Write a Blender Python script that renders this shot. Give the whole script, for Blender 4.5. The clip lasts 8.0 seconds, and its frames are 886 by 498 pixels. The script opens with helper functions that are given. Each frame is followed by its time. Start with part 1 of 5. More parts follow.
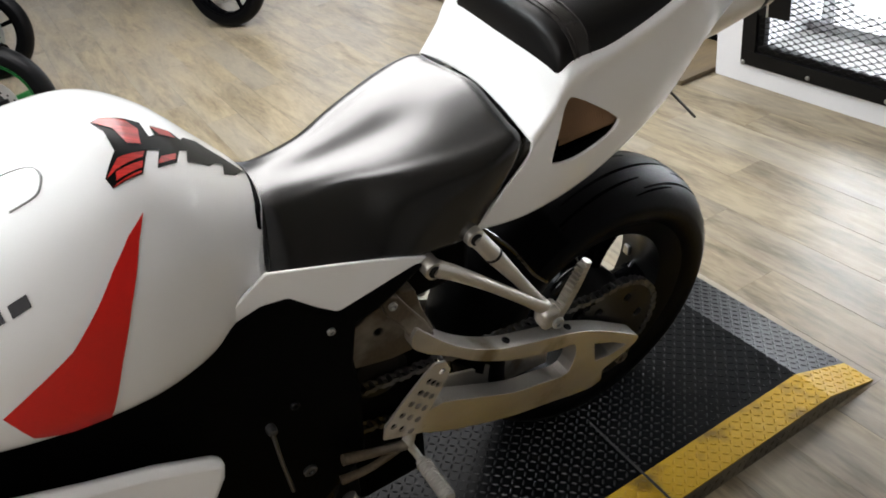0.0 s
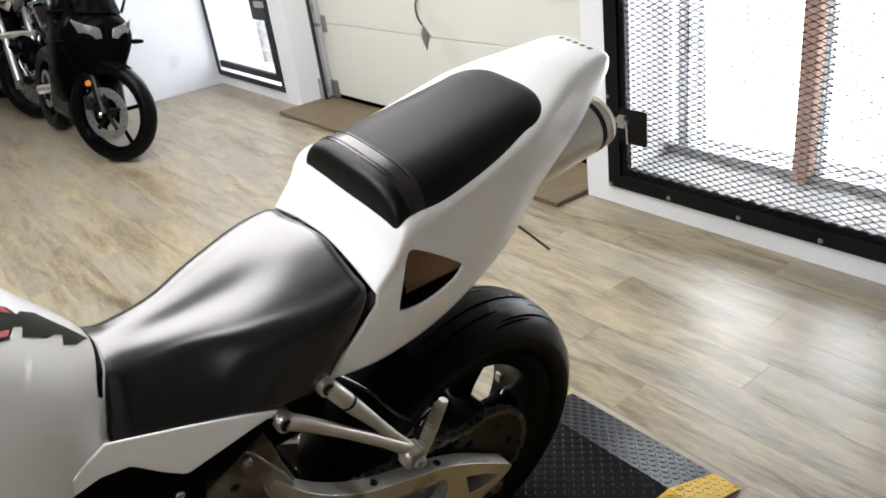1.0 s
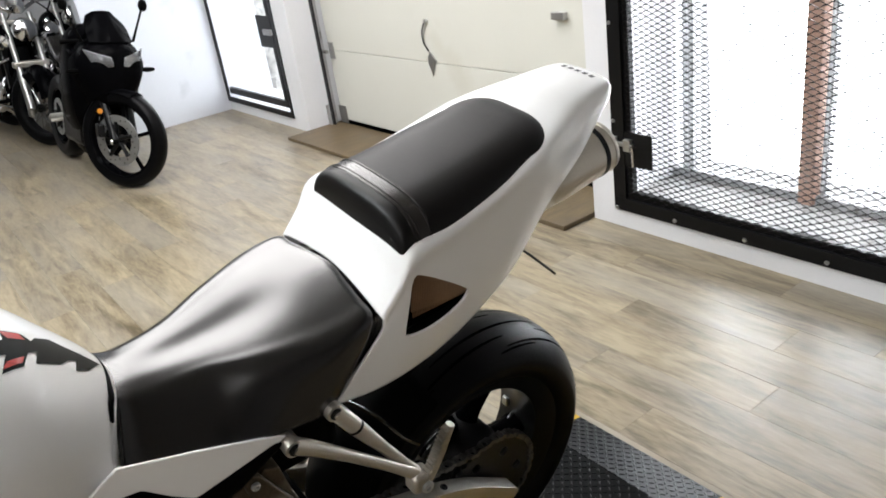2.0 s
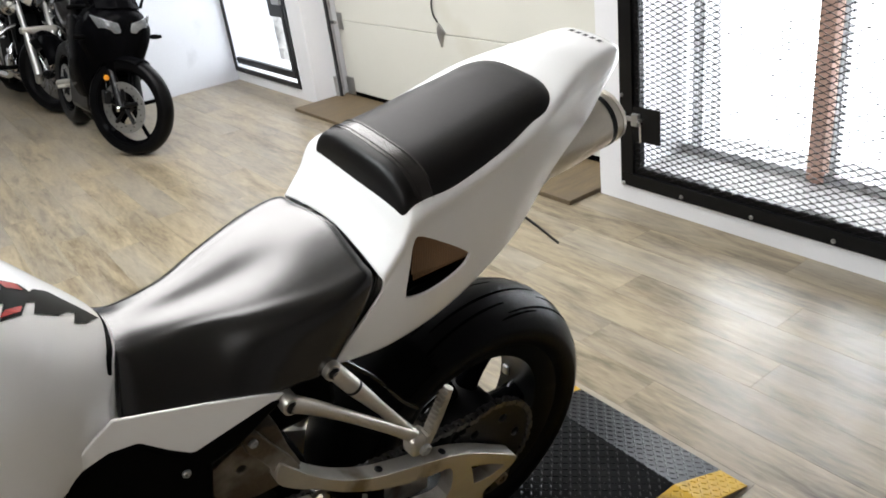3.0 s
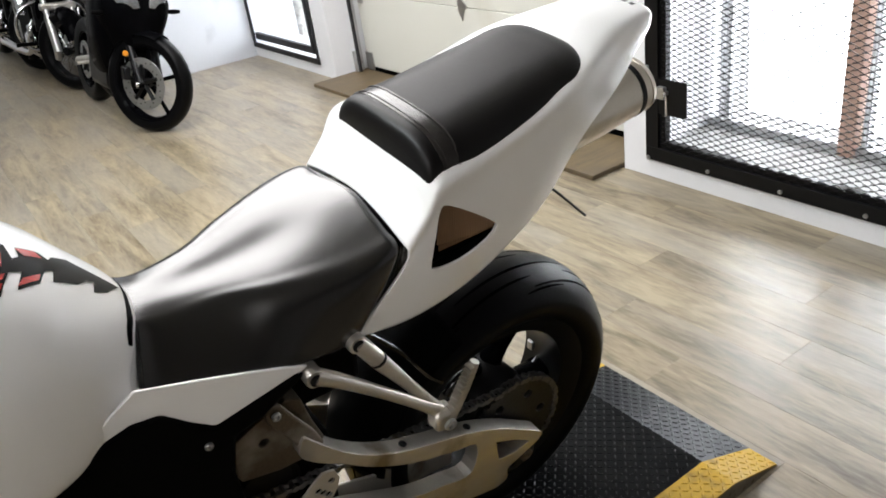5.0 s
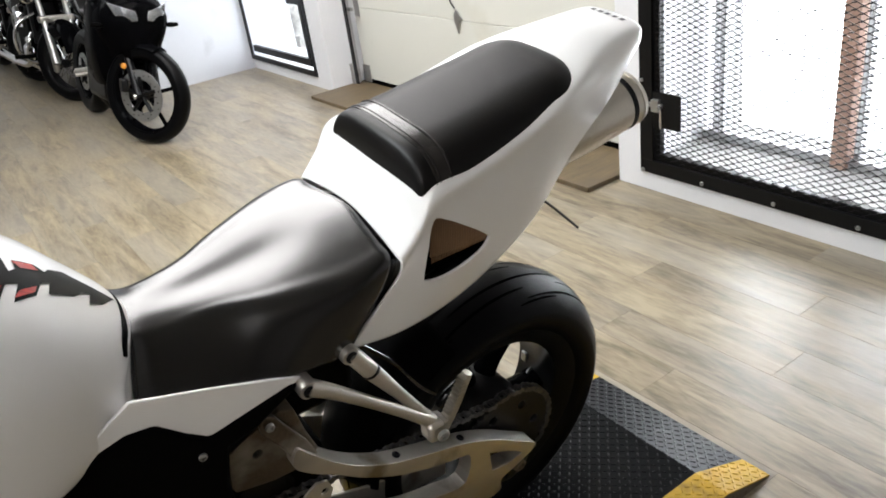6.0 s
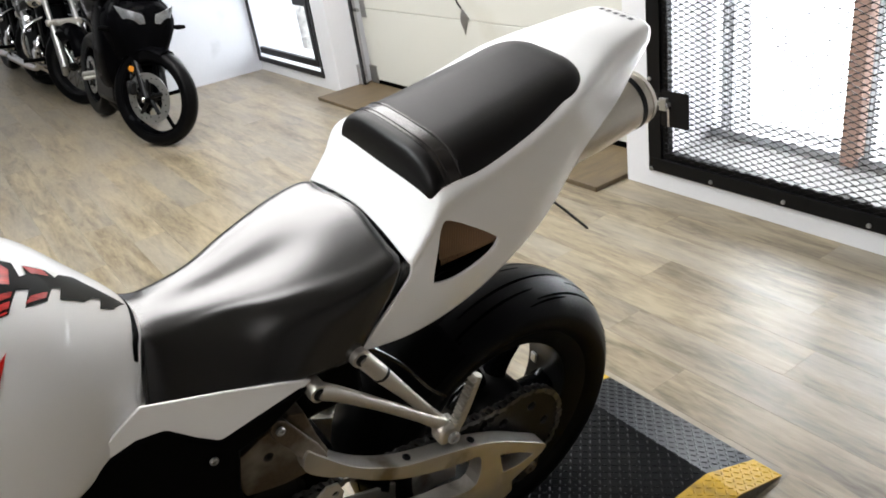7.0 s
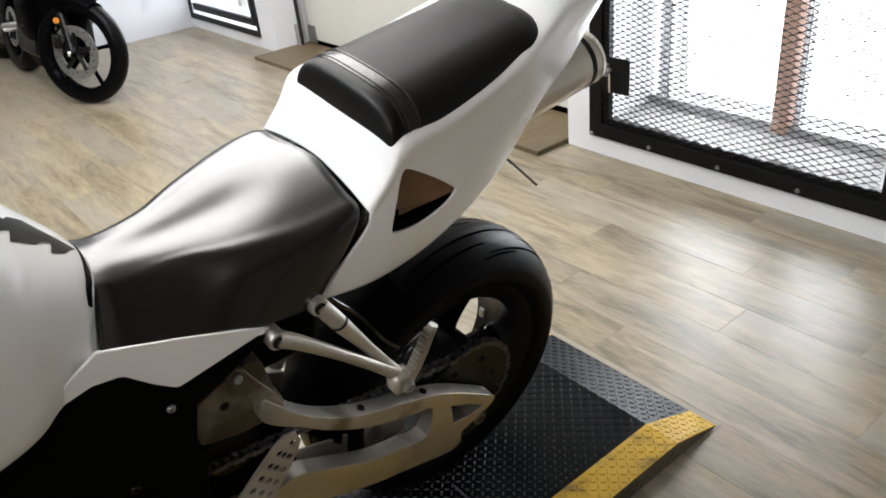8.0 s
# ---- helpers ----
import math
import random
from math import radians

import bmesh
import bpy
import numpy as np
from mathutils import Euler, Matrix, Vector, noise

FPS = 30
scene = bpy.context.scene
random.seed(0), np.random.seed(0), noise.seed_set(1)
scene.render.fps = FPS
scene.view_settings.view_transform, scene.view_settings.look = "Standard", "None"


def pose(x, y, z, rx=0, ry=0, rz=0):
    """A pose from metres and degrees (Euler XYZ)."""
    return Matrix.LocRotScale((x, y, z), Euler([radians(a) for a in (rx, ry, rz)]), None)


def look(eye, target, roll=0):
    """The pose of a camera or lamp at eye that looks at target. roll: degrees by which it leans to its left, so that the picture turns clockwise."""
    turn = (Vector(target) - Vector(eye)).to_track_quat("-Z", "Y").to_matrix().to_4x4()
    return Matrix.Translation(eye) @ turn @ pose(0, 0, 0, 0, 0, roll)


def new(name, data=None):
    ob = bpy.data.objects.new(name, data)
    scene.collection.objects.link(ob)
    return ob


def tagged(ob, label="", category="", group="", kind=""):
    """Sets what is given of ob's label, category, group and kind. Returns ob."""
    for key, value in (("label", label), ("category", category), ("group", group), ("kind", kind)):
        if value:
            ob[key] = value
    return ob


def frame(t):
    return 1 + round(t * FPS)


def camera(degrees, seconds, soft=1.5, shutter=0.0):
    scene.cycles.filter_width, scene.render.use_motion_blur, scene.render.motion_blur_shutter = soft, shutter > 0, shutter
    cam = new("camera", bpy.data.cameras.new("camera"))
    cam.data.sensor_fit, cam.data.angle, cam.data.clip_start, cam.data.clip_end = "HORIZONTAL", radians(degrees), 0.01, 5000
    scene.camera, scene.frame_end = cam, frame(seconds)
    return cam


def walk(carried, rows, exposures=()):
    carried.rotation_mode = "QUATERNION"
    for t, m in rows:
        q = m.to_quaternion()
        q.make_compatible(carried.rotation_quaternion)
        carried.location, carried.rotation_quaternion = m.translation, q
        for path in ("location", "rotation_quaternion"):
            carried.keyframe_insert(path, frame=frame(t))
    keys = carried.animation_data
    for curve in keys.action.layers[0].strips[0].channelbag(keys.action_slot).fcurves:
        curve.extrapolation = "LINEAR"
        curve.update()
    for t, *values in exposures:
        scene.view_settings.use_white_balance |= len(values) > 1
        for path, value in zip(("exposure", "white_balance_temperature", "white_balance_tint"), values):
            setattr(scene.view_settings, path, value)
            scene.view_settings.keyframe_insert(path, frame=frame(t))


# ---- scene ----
cam = camera(59.0, 8.0, soft=1.8)
PATH = [
    (0, (-0.089, 0.066, 1.349), (0.641, 1.567, 0.247), -9.5),
    (0.2, (-0.070, 0.045, 1.355), (0.713, 1.528, 0.265), -8.8),
    (0.5, (-0.047, 0.025, 1.369), (0.836, 1.511, 0.362), -7.7),
    (0.7, (-0.030, 0.010, 1.385), (0.906, 1.492, 0.423), -8.6),
    (1, (-0.016, -0.002, 1.404), (1.002, 1.474, 0.519), -8.1),
    (1.2, (-0.013, -0.010, 1.413), (1.023, 1.474, 0.561), -8.9),
    (1.5, (-0.017, -0.014, 1.411), (1.013, 1.48, 0.57), -9.0),
    (1.7, (-0.021, -0.015, 1.417), (1.004, 1.491, 0.592), -8.5),
    (2.8, (-0.017, -0.022, 1.396), (0.987, 1.473, 0.526), -8.8),
    (3, (-0.019, -0.022, 1.39), (0.971, 1.477, 0.511), -7.8),
    (3.2, (-0.017, -0.021, 1.382), (0.972, 1.463, 0.477), -8.0),
    (3.5, (-0.016, -0.017, 1.372), (0.955, 1.469, 0.451), -7.8),
    (3.7, (-0.012, -0.017, 1.374), (0.962, 1.478, 0.468), -8.5),
    (4, (-0.011, -0.011, 1.376), (0.959, 1.481, 0.464), -9.0),
    (4.2, (-0.011, -0.010, 1.380), (0.958, 1.497, 0.491), -9.3),
    (4.5, (-0.015, -0.003, 1.372), (0.93, 1.511, 0.47), -9.1),
    (4.7, (-0.019, 0.001, 1.370), (0.895, 1.542, 0.483), -8.8),
    (5, (-0.017, 0.007, 1.365), (0.917, 1.517, 0.444), -8.5),
    (6.5, (-0.016, -0.012, 1.374), (0.935, 1.507, 0.485), -8.4),
    (6.8, (-0.014, -0.008, 1.373), (0.932, 1.508, 0.474), -8.9),
    (7, (-0.016, -0.002, 1.374), (0.917, 1.524, 0.479), -9.0),
    (7.2, (-0.012, 0.002, 1.373), (0.941, 1.511, 0.471), -9.1),
    (7.5, (-0.019, 0.002, 1.361), (0.925, 1.491, 0.417), -7.8),
    (7.7, (-0.023, 0.009, 1.353), (0.971, 1.455, 0.393), -6.8),
    (8, (-0.057, 0.008, 1.355), (0.98, 1.407, 0.371), -6.2),
]
EXPOSURES = [(0.0, 0.16), (0.6, 0.15), (1.5, 0.11), (3.5, 0.13), (5.0, 0.20), (7.5, 0.18), (8.0, 0.16)]
walk(cam, [(t, look(eye, target, roll)) for t, eye, target, roll in PATH], EXPOSURES)

# ---- world, sun, lamps ----
world = bpy.data.worlds.new("world")
scene.world = world
world.use_nodes = True
wn = world.node_tree.nodes
sky = wn.new("ShaderNodeTexSky")
sky.sky_type, sky.sun_disc = "NISHITA", False
sky.sun_elevation, sky.sun_rotation = radians(35), radians(120)
world.node_tree.links.new(sky.outputs[0], wn["Background"].inputs[0])
wn["Background"].inputs[1].default_value = 0.12
sun = new("sun", bpy.data.lights.new("sun", "SUN"))
sun.data.energy, sun.data.angle, sun.data.color = 1.0, radians(10), (1.0, 0.96, 0.9)
sun.matrix_world = look((6, -4, 6), (0, 0, 0))


def area_lamp(name, eye, target, sx, sy, watts, colour):
    lamp = new(name, bpy.data.lights.new(name, "AREA"))
    lamp.data.shape, lamp.data.size, lamp.data.size_y = "RECTANGLE", sx, sy
    lamp.data.energy, lamp.data.color = watts, colour
    lamp.matrix_world = look(eye, target)
    return lamp


area_lamp("window_daylight", (2.86, 1.52, 0.82), (0.0, 1.46, 0.66), 0.98, 1.36, 34, (0.90, 0.955, 1.0))
area_lamp("side_window_daylight", (3.4, 5.6, 1.25), (0.0, 5.3, 0.6), 1.4, 2.1, 9, (0.86, 0.93, 1.0))
# Added ceiling panels, never seen; sized for sheen, the last one for fill.
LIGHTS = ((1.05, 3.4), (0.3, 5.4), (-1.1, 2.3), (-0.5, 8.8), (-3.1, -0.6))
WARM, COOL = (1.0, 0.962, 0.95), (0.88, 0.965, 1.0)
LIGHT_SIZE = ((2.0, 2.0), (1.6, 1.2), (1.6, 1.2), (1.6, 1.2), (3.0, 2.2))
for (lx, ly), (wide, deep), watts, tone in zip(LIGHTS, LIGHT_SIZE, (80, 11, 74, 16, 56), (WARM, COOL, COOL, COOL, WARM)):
    area_lamp("added_ceiling_lamp", (lx, ly, 2.93), (lx, ly, 0), wide - 0.05, deep - 0.05, watts, tone)


# ---- materials ----
def nodes_of(name):
    m = bpy.data.materials.new(name)
    m.use_nodes = True
    return m, m.node_tree.nodes, m.node_tree.links, m.node_tree.nodes["Principled BSDF"]


def surface(name, colour, rough=0.5, metal=0.0, vary=0.12, scale=6.0, fine=90.0, bump=0.05, coat=0.0, rough_vary=0.12, stretch=(1, 1, 1), dirt=None, gloss=0.5):
    """A procedural surface: broad and fine variation of colour and gloss, fine relief, optional dirt colour."""
    m, n, l, p = nodes_of(name)
    co = n.new("ShaderNodeTexCoord")
    mp = n.new("ShaderNodeMapping")
    mp.inputs["Scale"].default_value = stretch
    l.new(co.outputs["Object"], mp.inputs[0])
    broad, small = n.new("ShaderNodeTexNoise"), n.new("ShaderNodeTexNoise")
    broad.inputs["Scale"].default_value, small.inputs["Scale"].default_value = scale, fine
    broad.inputs["Detail"].default_value = 5
    small.inputs["Detail"].default_value = 4
    for tex in (broad, small):
        l.new(mp.outputs[0], tex.inputs["Vector"])
    blend = n.new("ShaderNodeMix")
    blend.inputs[0].default_value = 0.4
    l.new(broad.outputs[0], blend.inputs[2])
    l.new(small.outputs[0], blend.inputs[3])
    ramp = n.new("ShaderNodeValToRGB")
    lo = [max(0.0, c * (1 - vary)) for c in colour]
    hi = [min(1.0, c * (1 + vary)) for c in colour]
    ramp.color_ramp.elements[0].position, ramp.color_ramp.elements[0].color = 0.3, (*lo, 1)
    ramp.color_ramp.elements[1].position, ramp.color_ramp.elements[1].color = 0.7, (*hi, 1)
    l.new(blend.outputs[0], ramp.inputs[0])
    out = ramp.outputs[0]
    if dirt:
        spot, cut, mix = n.new("ShaderNodeTexNoise"), n.new("ShaderNodeMapRange"), n.new("ShaderNodeMix")
        spot.inputs["Scale"].default_value, spot.inputs["Detail"].default_value = dirt[1], 8
        cut.inputs[1].default_value, cut.inputs[2].default_value = dirt[2], dirt[2] + 0.15
        l.new(co.outputs["Object"], spot.inputs["Vector"])
        l.new(spot.outputs[0], cut.inputs[0])
        mix.data_type = "RGBA"
        l.new(cut.outputs[0], mix.inputs[0])
        l.new(out, mix.inputs[6])
        mix.inputs[7].default_value = (*dirt[0], 1)
        out = mix.outputs[2]
    l.new(out, p.inputs["Base Color"])
    rr = n.new("ShaderNodeMapRange")
    rr.inputs[3].default_value, rr.inputs[4].default_value = max(0.02, rough - rough_vary), min(1, rough + rough_vary)
    l.new(blend.outputs[0], rr.inputs[0])
    l.new(rr.outputs[0], p.inputs["Roughness"])
    p.inputs["Metallic"].default_value = metal
    p.inputs["Specular IOR Level"].default_value = gloss
    p.inputs["Coat Weight"].default_value = coat
    p.inputs["Coat Roughness"].default_value = 0.06
    if bump:
        b = n.new("ShaderNodeBump")
        b.inputs["Strength"].default_value, b.inputs["Distance"].default_value = bump, 0.002
        l.new(small.outputs[0], b.inputs["Height"])
        l.new(b.outputs[0], p.inputs["Normal"])
    return m


def plank_surface(name, light, dark, rough=0.29, joined=False):
    """Printed wood grain along y, each plank with a tone of its own."""
    m, n, l, p = nodes_of(name)
    co, info = n.new("ShaderNodeTexCoord"), n.new("ShaderNodeNewGeometry" if joined else "ShaderNodeObjectInfo")
    pick = info.outputs["Random Per Island" if joined else "Random"]
    shift = n.new("ShaderNodeVectorMath")
    shift.operation = "MULTIPLY_ADD"
    l.new(pick, shift.inputs[0])
    shift.inputs[1].default_value = (31.0, 57.0, 13.0)
    l.new(co.outputs["Object"], shift.inputs[2])
    mp = n.new("ShaderNodeMapping")
    mp.inputs["Scale"].default_value = (1.0, 0.16, 1.0)
    l.new(shift.outputs[0], mp.inputs[0])
    grain, cloud, tone = n.new("ShaderNodeTexNoise"), n.new("ShaderNodeTexNoise"), n.new("ShaderNodeTexNoise")
    for tex, s, d in ((grain, 90.0, 7), (cloud, 15.0, 6), (tone, 4.5, 4)):
        tex.inputs["Scale"].default_value, tex.inputs["Detail"].default_value = s, d
        l.new(mp.outputs[0], tex.inputs["Vector"])
    grain.inputs["Distortion"].default_value = 0.6
    cloud.inputs["Distortion"].default_value = 0.9
    a, b = n.new("ShaderNodeMath"), n.new("ShaderNodeMath")
    a.operation = b.operation = "MULTIPLY_ADD"
    a.inputs[1].default_value = 0.5
    l.new(grain.outputs[0], a.inputs[0])
    l.new(cloud.outputs[0], a.inputs[2])
    b.inputs[1].default_value = 0.10
    l.new(pick, b.inputs[0])
    l.new(a.outputs[0], b.inputs[2])
    ramp = n.new("ShaderNodeValToRGB")
    e = ramp.color_ramp.elements
    e[0].position, e[0].color = 0.52, (*dark, 1)
    e[1].position, e[1].color = 1.0, (*light, 1)
    mid = e.new(0.76)
    mid.color = (*[0.45 * d + 0.55 * i for d, i in zip(dark, light)], 1)
    l.new(b.outputs[0], ramp.inputs[0])
    grey = n.new("ShaderNodeMix")
    grey.data_type = "RGBA"
    cut = n.new("ShaderNodeMapRange")
    cut.inputs[1].default_value, cut.inputs[2].default_value, cut.inputs[4].default_value = 0.42, 0.66, 0.45
    l.new(tone.outputs[0], cut.inputs[0])
    l.new(cut.outputs[0], grey.inputs[0])
    l.new(ramp.outputs[0], grey.inputs[6])
    g = sum(light) / 3
    grey.inputs[7].default_value = (g * 0.92, g * 0.88, g * 0.82, 1)
    l.new(grey.outputs[2], p.inputs["Base Color"])
    rr = n.new("ShaderNodeMapRange")
    rr.inputs[3].default_value, rr.inputs[4].default_value = rough - 0.04, rough + 0.10
    l.new(cloud.outputs[0], rr.inputs[0])
    l.new(rr.outputs[0], p.inputs["Roughness"])
    bp = n.new("ShaderNodeBump")
    bp.inputs["Strength"].default_value, bp.inputs["Distance"].default_value = 0.04, 0.001
    l.new(grain.outputs[0], bp.inputs["Height"])
    l.new(bp.outputs[0], p.inputs["Normal"])
    return m


def glow(name, colour, strength):
    m, n, l, p = nodes_of(name)
    p.inputs["Base Color"].default_value = (*colour, 1)
    p.inputs["Emission Color"].default_value = (*colour, 1)
    p.inputs["Emission Strength"].default_value = strength
    return m


def clear_glass(name, tint=(1, 1, 1), rough=0.0):
    m, n, l, p = nodes_of(name)
    p.inputs["Base Color"].default_value = (*tint, 1)
    p.inputs["Roughness"].default_value = rough
    p.inputs["Transmission Weight"].default_value = 1.0
    p.inputs["IOR"].default_value = 1.45
    return m


PAINT_WHITE = surface("white_gloss_paint", (0.90, 0.893, 0.882), 0.32, 0, 0.005, 2, 12, 0.0, 0.75, 0.008)
PAINT_RED = surface("red_decal", (0.66, 0.014, 0.010), 0.35, 0, 0.06, 8, 200, 0.01, 0.15, 0.05, gloss=0.3)
PAD_RED = surface("red_pad_print", (0.42, 0.018, 0.014), 0.3, 0, 0.75, 26, 90, 0.0, 0.2, 0.05, (0.5, 5, 0.5), gloss=0.3)
PAINT_BLACK = surface("black_decal", (0.003, 0.0028, 0.003), 0.3, 0, 0.1, 8, 200, 0.01, 0.0, 0.05, gloss=0.08)
LEATHER = surface("black_vinyl", (0.004, 0.0036, 0.0035), 0.23, 0, 0.15, 5, 420, 0.06, 0, 0.04, gloss=0.70)
LEATHER_PILLION = surface("black_grained_vinyl", (0.004, 0.0034, 0.0032), 0.42, 0, 0.2, 5, 380, 0.15, 0, 0.07, gloss=0.22)
LEATHER_SMOOTH = surface("black_strap_vinyl", (0.018, 0.016, 0.015), 0.24, 0, 0.15, 9, 300, 0.1, 0, 0.06)
RUBBER = surface("tyre_rubber", (0.0022, 0.0022, 0.0026), 0.38, 0, 0.25, 9, 160, 0.12, 0, 0.08, gloss=0.09)
BLACK_PLASTIC = surface("black_plastic", (0.0018, 0.0018, 0.0018), 0.5, 0, 0.2, 10, 240, 0.1, 0, 0.1, gloss=0.02)
HUGGER_GLOSS = surface("glossy_black_plastic", (0.002, 0.002, 0.0022), 0.15, 0, 0.2, 8, 120, 0.3, 0.3, 0.05, gloss=0.25)
BLACK_GLOSS = surface("black_gloss", (0.002, 0.002, 0.0024), 0.2, 0, 0.2, 6, 200, 0.02, 0.02, 0.05, gloss=0.003)
RIM_CAST = surface("dark_cast_rim", (0.006, 0.006, 0.006), 0.35, 0, 0.25, 10, 160, 0.06, 0, 0.08, gloss=0.12)
BLACK_METAL = surface("black_enamel", (0.004, 0.004, 0.0045), 0.38, 0, 0.2, 8, 150, 0.06, 0.08, 0.1, gloss=0.15)
ALUMINIUM = surface("brushed_aluminium", (0.58, 0.55, 0.50), 0.38, 0.9, 0.1, 7, 160, 0.08, 0, 0.1, (1, 1, 4), ((0.27, 0.23, 0.165), 9, 0.56))
CAST_ALU = surface("cast_aluminium", (0.50, 0.48, 0.44), 0.5, 0.8, 0.15, 12, 260, 0.2, 0, 0.1, (1, 1, 1), ((0.22, 0.18, 0.13), 14, 0.55))
GRIMY_CAST = surface("grimy_cast_metal", (0.11, 0.085, 0.058), 0.5, 0.6, 0.35, 12, 200, 0.25, 0, 0.1, (1, 1, 1), ((0.26, 0.235, 0.20), 10, 0.56))
CHROME = surface("chrome", (0.72, 0.72, 0.73), 0.12, 1.0, 0.05, 5, 200, 0.02, 0, 0.05)
STEEL = surface("zinc_steel", (0.42, 0.42, 0.41), 0.4, 0.9, 0.15, 14, 200, 0.1, 0, 0.12)
TITANIUM = surface("satin_silencer", (0.56, 0.52, 0.45), 0.3, 0.9, 0.08, 5, 220, 0.03, 0, 0.06)
CHAIN_STEEL = surface("oily_chain", (0.105, 0.106, 0.108), 0.36, 0.8, 0.35, 40, 260, 0.2, 0, 0.1)
SPROCKET_STEEL = surface("greasy_sprocket", (0.018, 0.018, 0.019), 0.4, 0.7, 0.4, 24, 200, 0.2, 0, 0.1)
PLATE_BLACK = surface("black_painted_tread_plate", (0.0035, 0.004, 0.0046), 0.33, 0, 0.3, 7, 120, 0.12, 0.0, 0.1, (1, 1, 1), ((0.012, 0.011, 0.010), 11, 0.62), gloss=0.06)
PLATE_YELLOW = surface("yellow_painted_tread_plate", (0.47, 0.285, 0.009), 0.5, 0, 0.14, 8, 120, 0.1, 0.0, 0.1, (1, 1, 1), ((0.20, 0.12, 0.015), 16, 0.57), gloss=0.3)
PLATE_RAMP = surface("worn_ramp_plate", (0.007, 0.0075, 0.009), 0.34, 0.0, 0.3, 9, 130, 0.1, 0, 0.1, (1, 1, 1), ((0.028, 0.028, 0.030), 12, 0.6), gloss=0.14)
PLATE_SIDE = surface("bare_tread_plate", (0.11, 0.092, 0.062), 0.5, 0.3, 0.25, 9, 120, 0.1, 0, 0.1, (1, 1, 1), ((0.035, 0.03, 0.022), 10, 0.5))
LUG_WORN = surface("worn_tread_lug", (0.008, 0.0085, 0.0095), 0.32, 0.0, 0.4, 15, 150, 0.1, 0, 0.1, (1, 1, 1), ((0.05, 0.05, 0.048), 22, 0.62), gloss=0.25)
FLOOR_WOOD = plank_surface("vinyl_wood_planks", (0.312, 0.258, 0.174), (0.082, 0.061, 0.034))
FLOOR_WOOD_FAR = plank_surface("vinyl_wood_planks_joined", (0.312, 0.258, 0.174), (0.082, 0.061, 0.034), joined=True)
JOINT = surface("plank_joint", (0.14, 0.11, 0.075), 0.8, 0, 0.2, 10, 60, 0.1)
PLYWOOD = surface("varnished_plywood", (0.115, 0.082, 0.042), 0.5, 0, 0.45, 5, 40, 0.08, 0.05, 0.08, (1, 7, 1), ((0.10, 0.075, 0.045), 5, 0.52))
WALL_WHITE = surface("white_wall_paint", (0.72, 0.725, 0.745), 0.55, 0, 0.03, 2.2, 120, 0.12, 0, 0.08, (1, 1, 1), ((0.60, 0.605, 0.62), 1.6, 0.60))
# White paint with grey scuffs, toned bluish grey to offset strong lamp light.
WALL_SCUFFED = surface("scuffed_toned_white_paint", (0.545, 0.565, 0.61), 0.55, 0, 0.05, 2.2, 120, 0.12, 0, 0.08, (1, 1, 1), ((0.42, 0.44, 0.485), 3.2, 0.60))
DOOR_CREAM = surface("cream_steel_door", (0.60, 0.60, 0.545), 0.42, 0, 0.03, 1.8, 300, 0.08, 0, 0.06, (1, 1, 1), ((0.54, 0.53, 0.46), 2.2, 0.6))
# Unseen ceiling, kept grey so it reflects less in the black seat.
CEILING_DIMMED = surface("dimmed_ceiling", (0.38, 0.375, 0.365), 0.7, 0, 0.04, 2, 90, 0.1)
GREY_FRAME = surface("grey_window_frame", (0.44, 0.44, 0.45), 0.5, 0.1, 0.25, 8, 120, 0.1, 0, 0.1, (1, 1, 1), ((0.16, 0.15, 0.14), 14, 0.56))
# Brown raised towards pale to hold the window glare that washes it out.
BROWN_POST = surface("brown_painted_post", (0.50, 0.31, 0.235), 0.6, 0, 0.2, 9, 140, 0.15, 0, 0.1, (1, 1, 0.3), ((0.36, 0.22, 0.165), 13, 0.58))
STONE = surface("pale_stone", (0.48, 0.47, 0.45), 0.85, 0, 0.3, 16, 110, 0.6, 0, 0.1, (1, 1, 1), ((0.25, 0.25, 0.24), 20, 0.55))
GROUND_OUT = surface("pale_concrete", (0.55, 0.55, 0.54), 0.85, 0, 0.1, 1.5, 40, 0.3)
# White sill with dirty streaks; base greyed to offset the strong window light.
TONED_SILL = surface("toned_dirty_sill", (0.34, 0.335, 0.33), 0.8, 0, 0.25, 9, 90, 0.2, 0, 0.1, (1, 1, 1), ((0.16, 0.15, 0.145), 12, 0.58))
GLASS = clear_glass("window_glass")
LENS_CLEAR = surface("clear_lamp_lens", (0.16, 0.165, 0.175), 0.14, 0.5, 0.5, 22, 120, 0.05, 0.8, 0.06)
AMBER = surface("amber_lens", (0.50, 0.19, 0.015), 0.25, 0, 0.1, 30, 200, 0.05, 0.4, 0.05)
GREEN_RIM = surface("green_anodised", (0.02, 0.22, 0.05), 0.3, 0.3, 0.15, 10, 160, 0.02, 0.4, 0.06)
BRONZE_SHEET = surface("bronze_sheet", (0.52, 0.33, 0.20), 0.5, 0.1, 0.15, 30, 200, 0.0)
# Unseen walls behind the camera, darkened so black parts reflect less.
REAR_WALL = surface("dimmed_unseen_wall", (0.32, 0.315, 0.305), 0.7, 0, 0.06, 2, 90, 0.1)
BRONZE_WIRE = surface("bronze_wire", (0.30, 0.18, 0.10), 0.5, 0.4, 0.2, 30, 200, 0.0)
OFF_BLACK_SEAL = surface("rubber_seal", (0.002, 0.002, 0.002), 0.9, 0, 0.2, 12, 90, 0.1, gloss=0.0)
# Glow of the added ceiling panels, on top of their area lamps.
ADDED_PANEL_GLOW = glow("added_panel_glow", (0.98, 0.98, 1.0), 3.0)
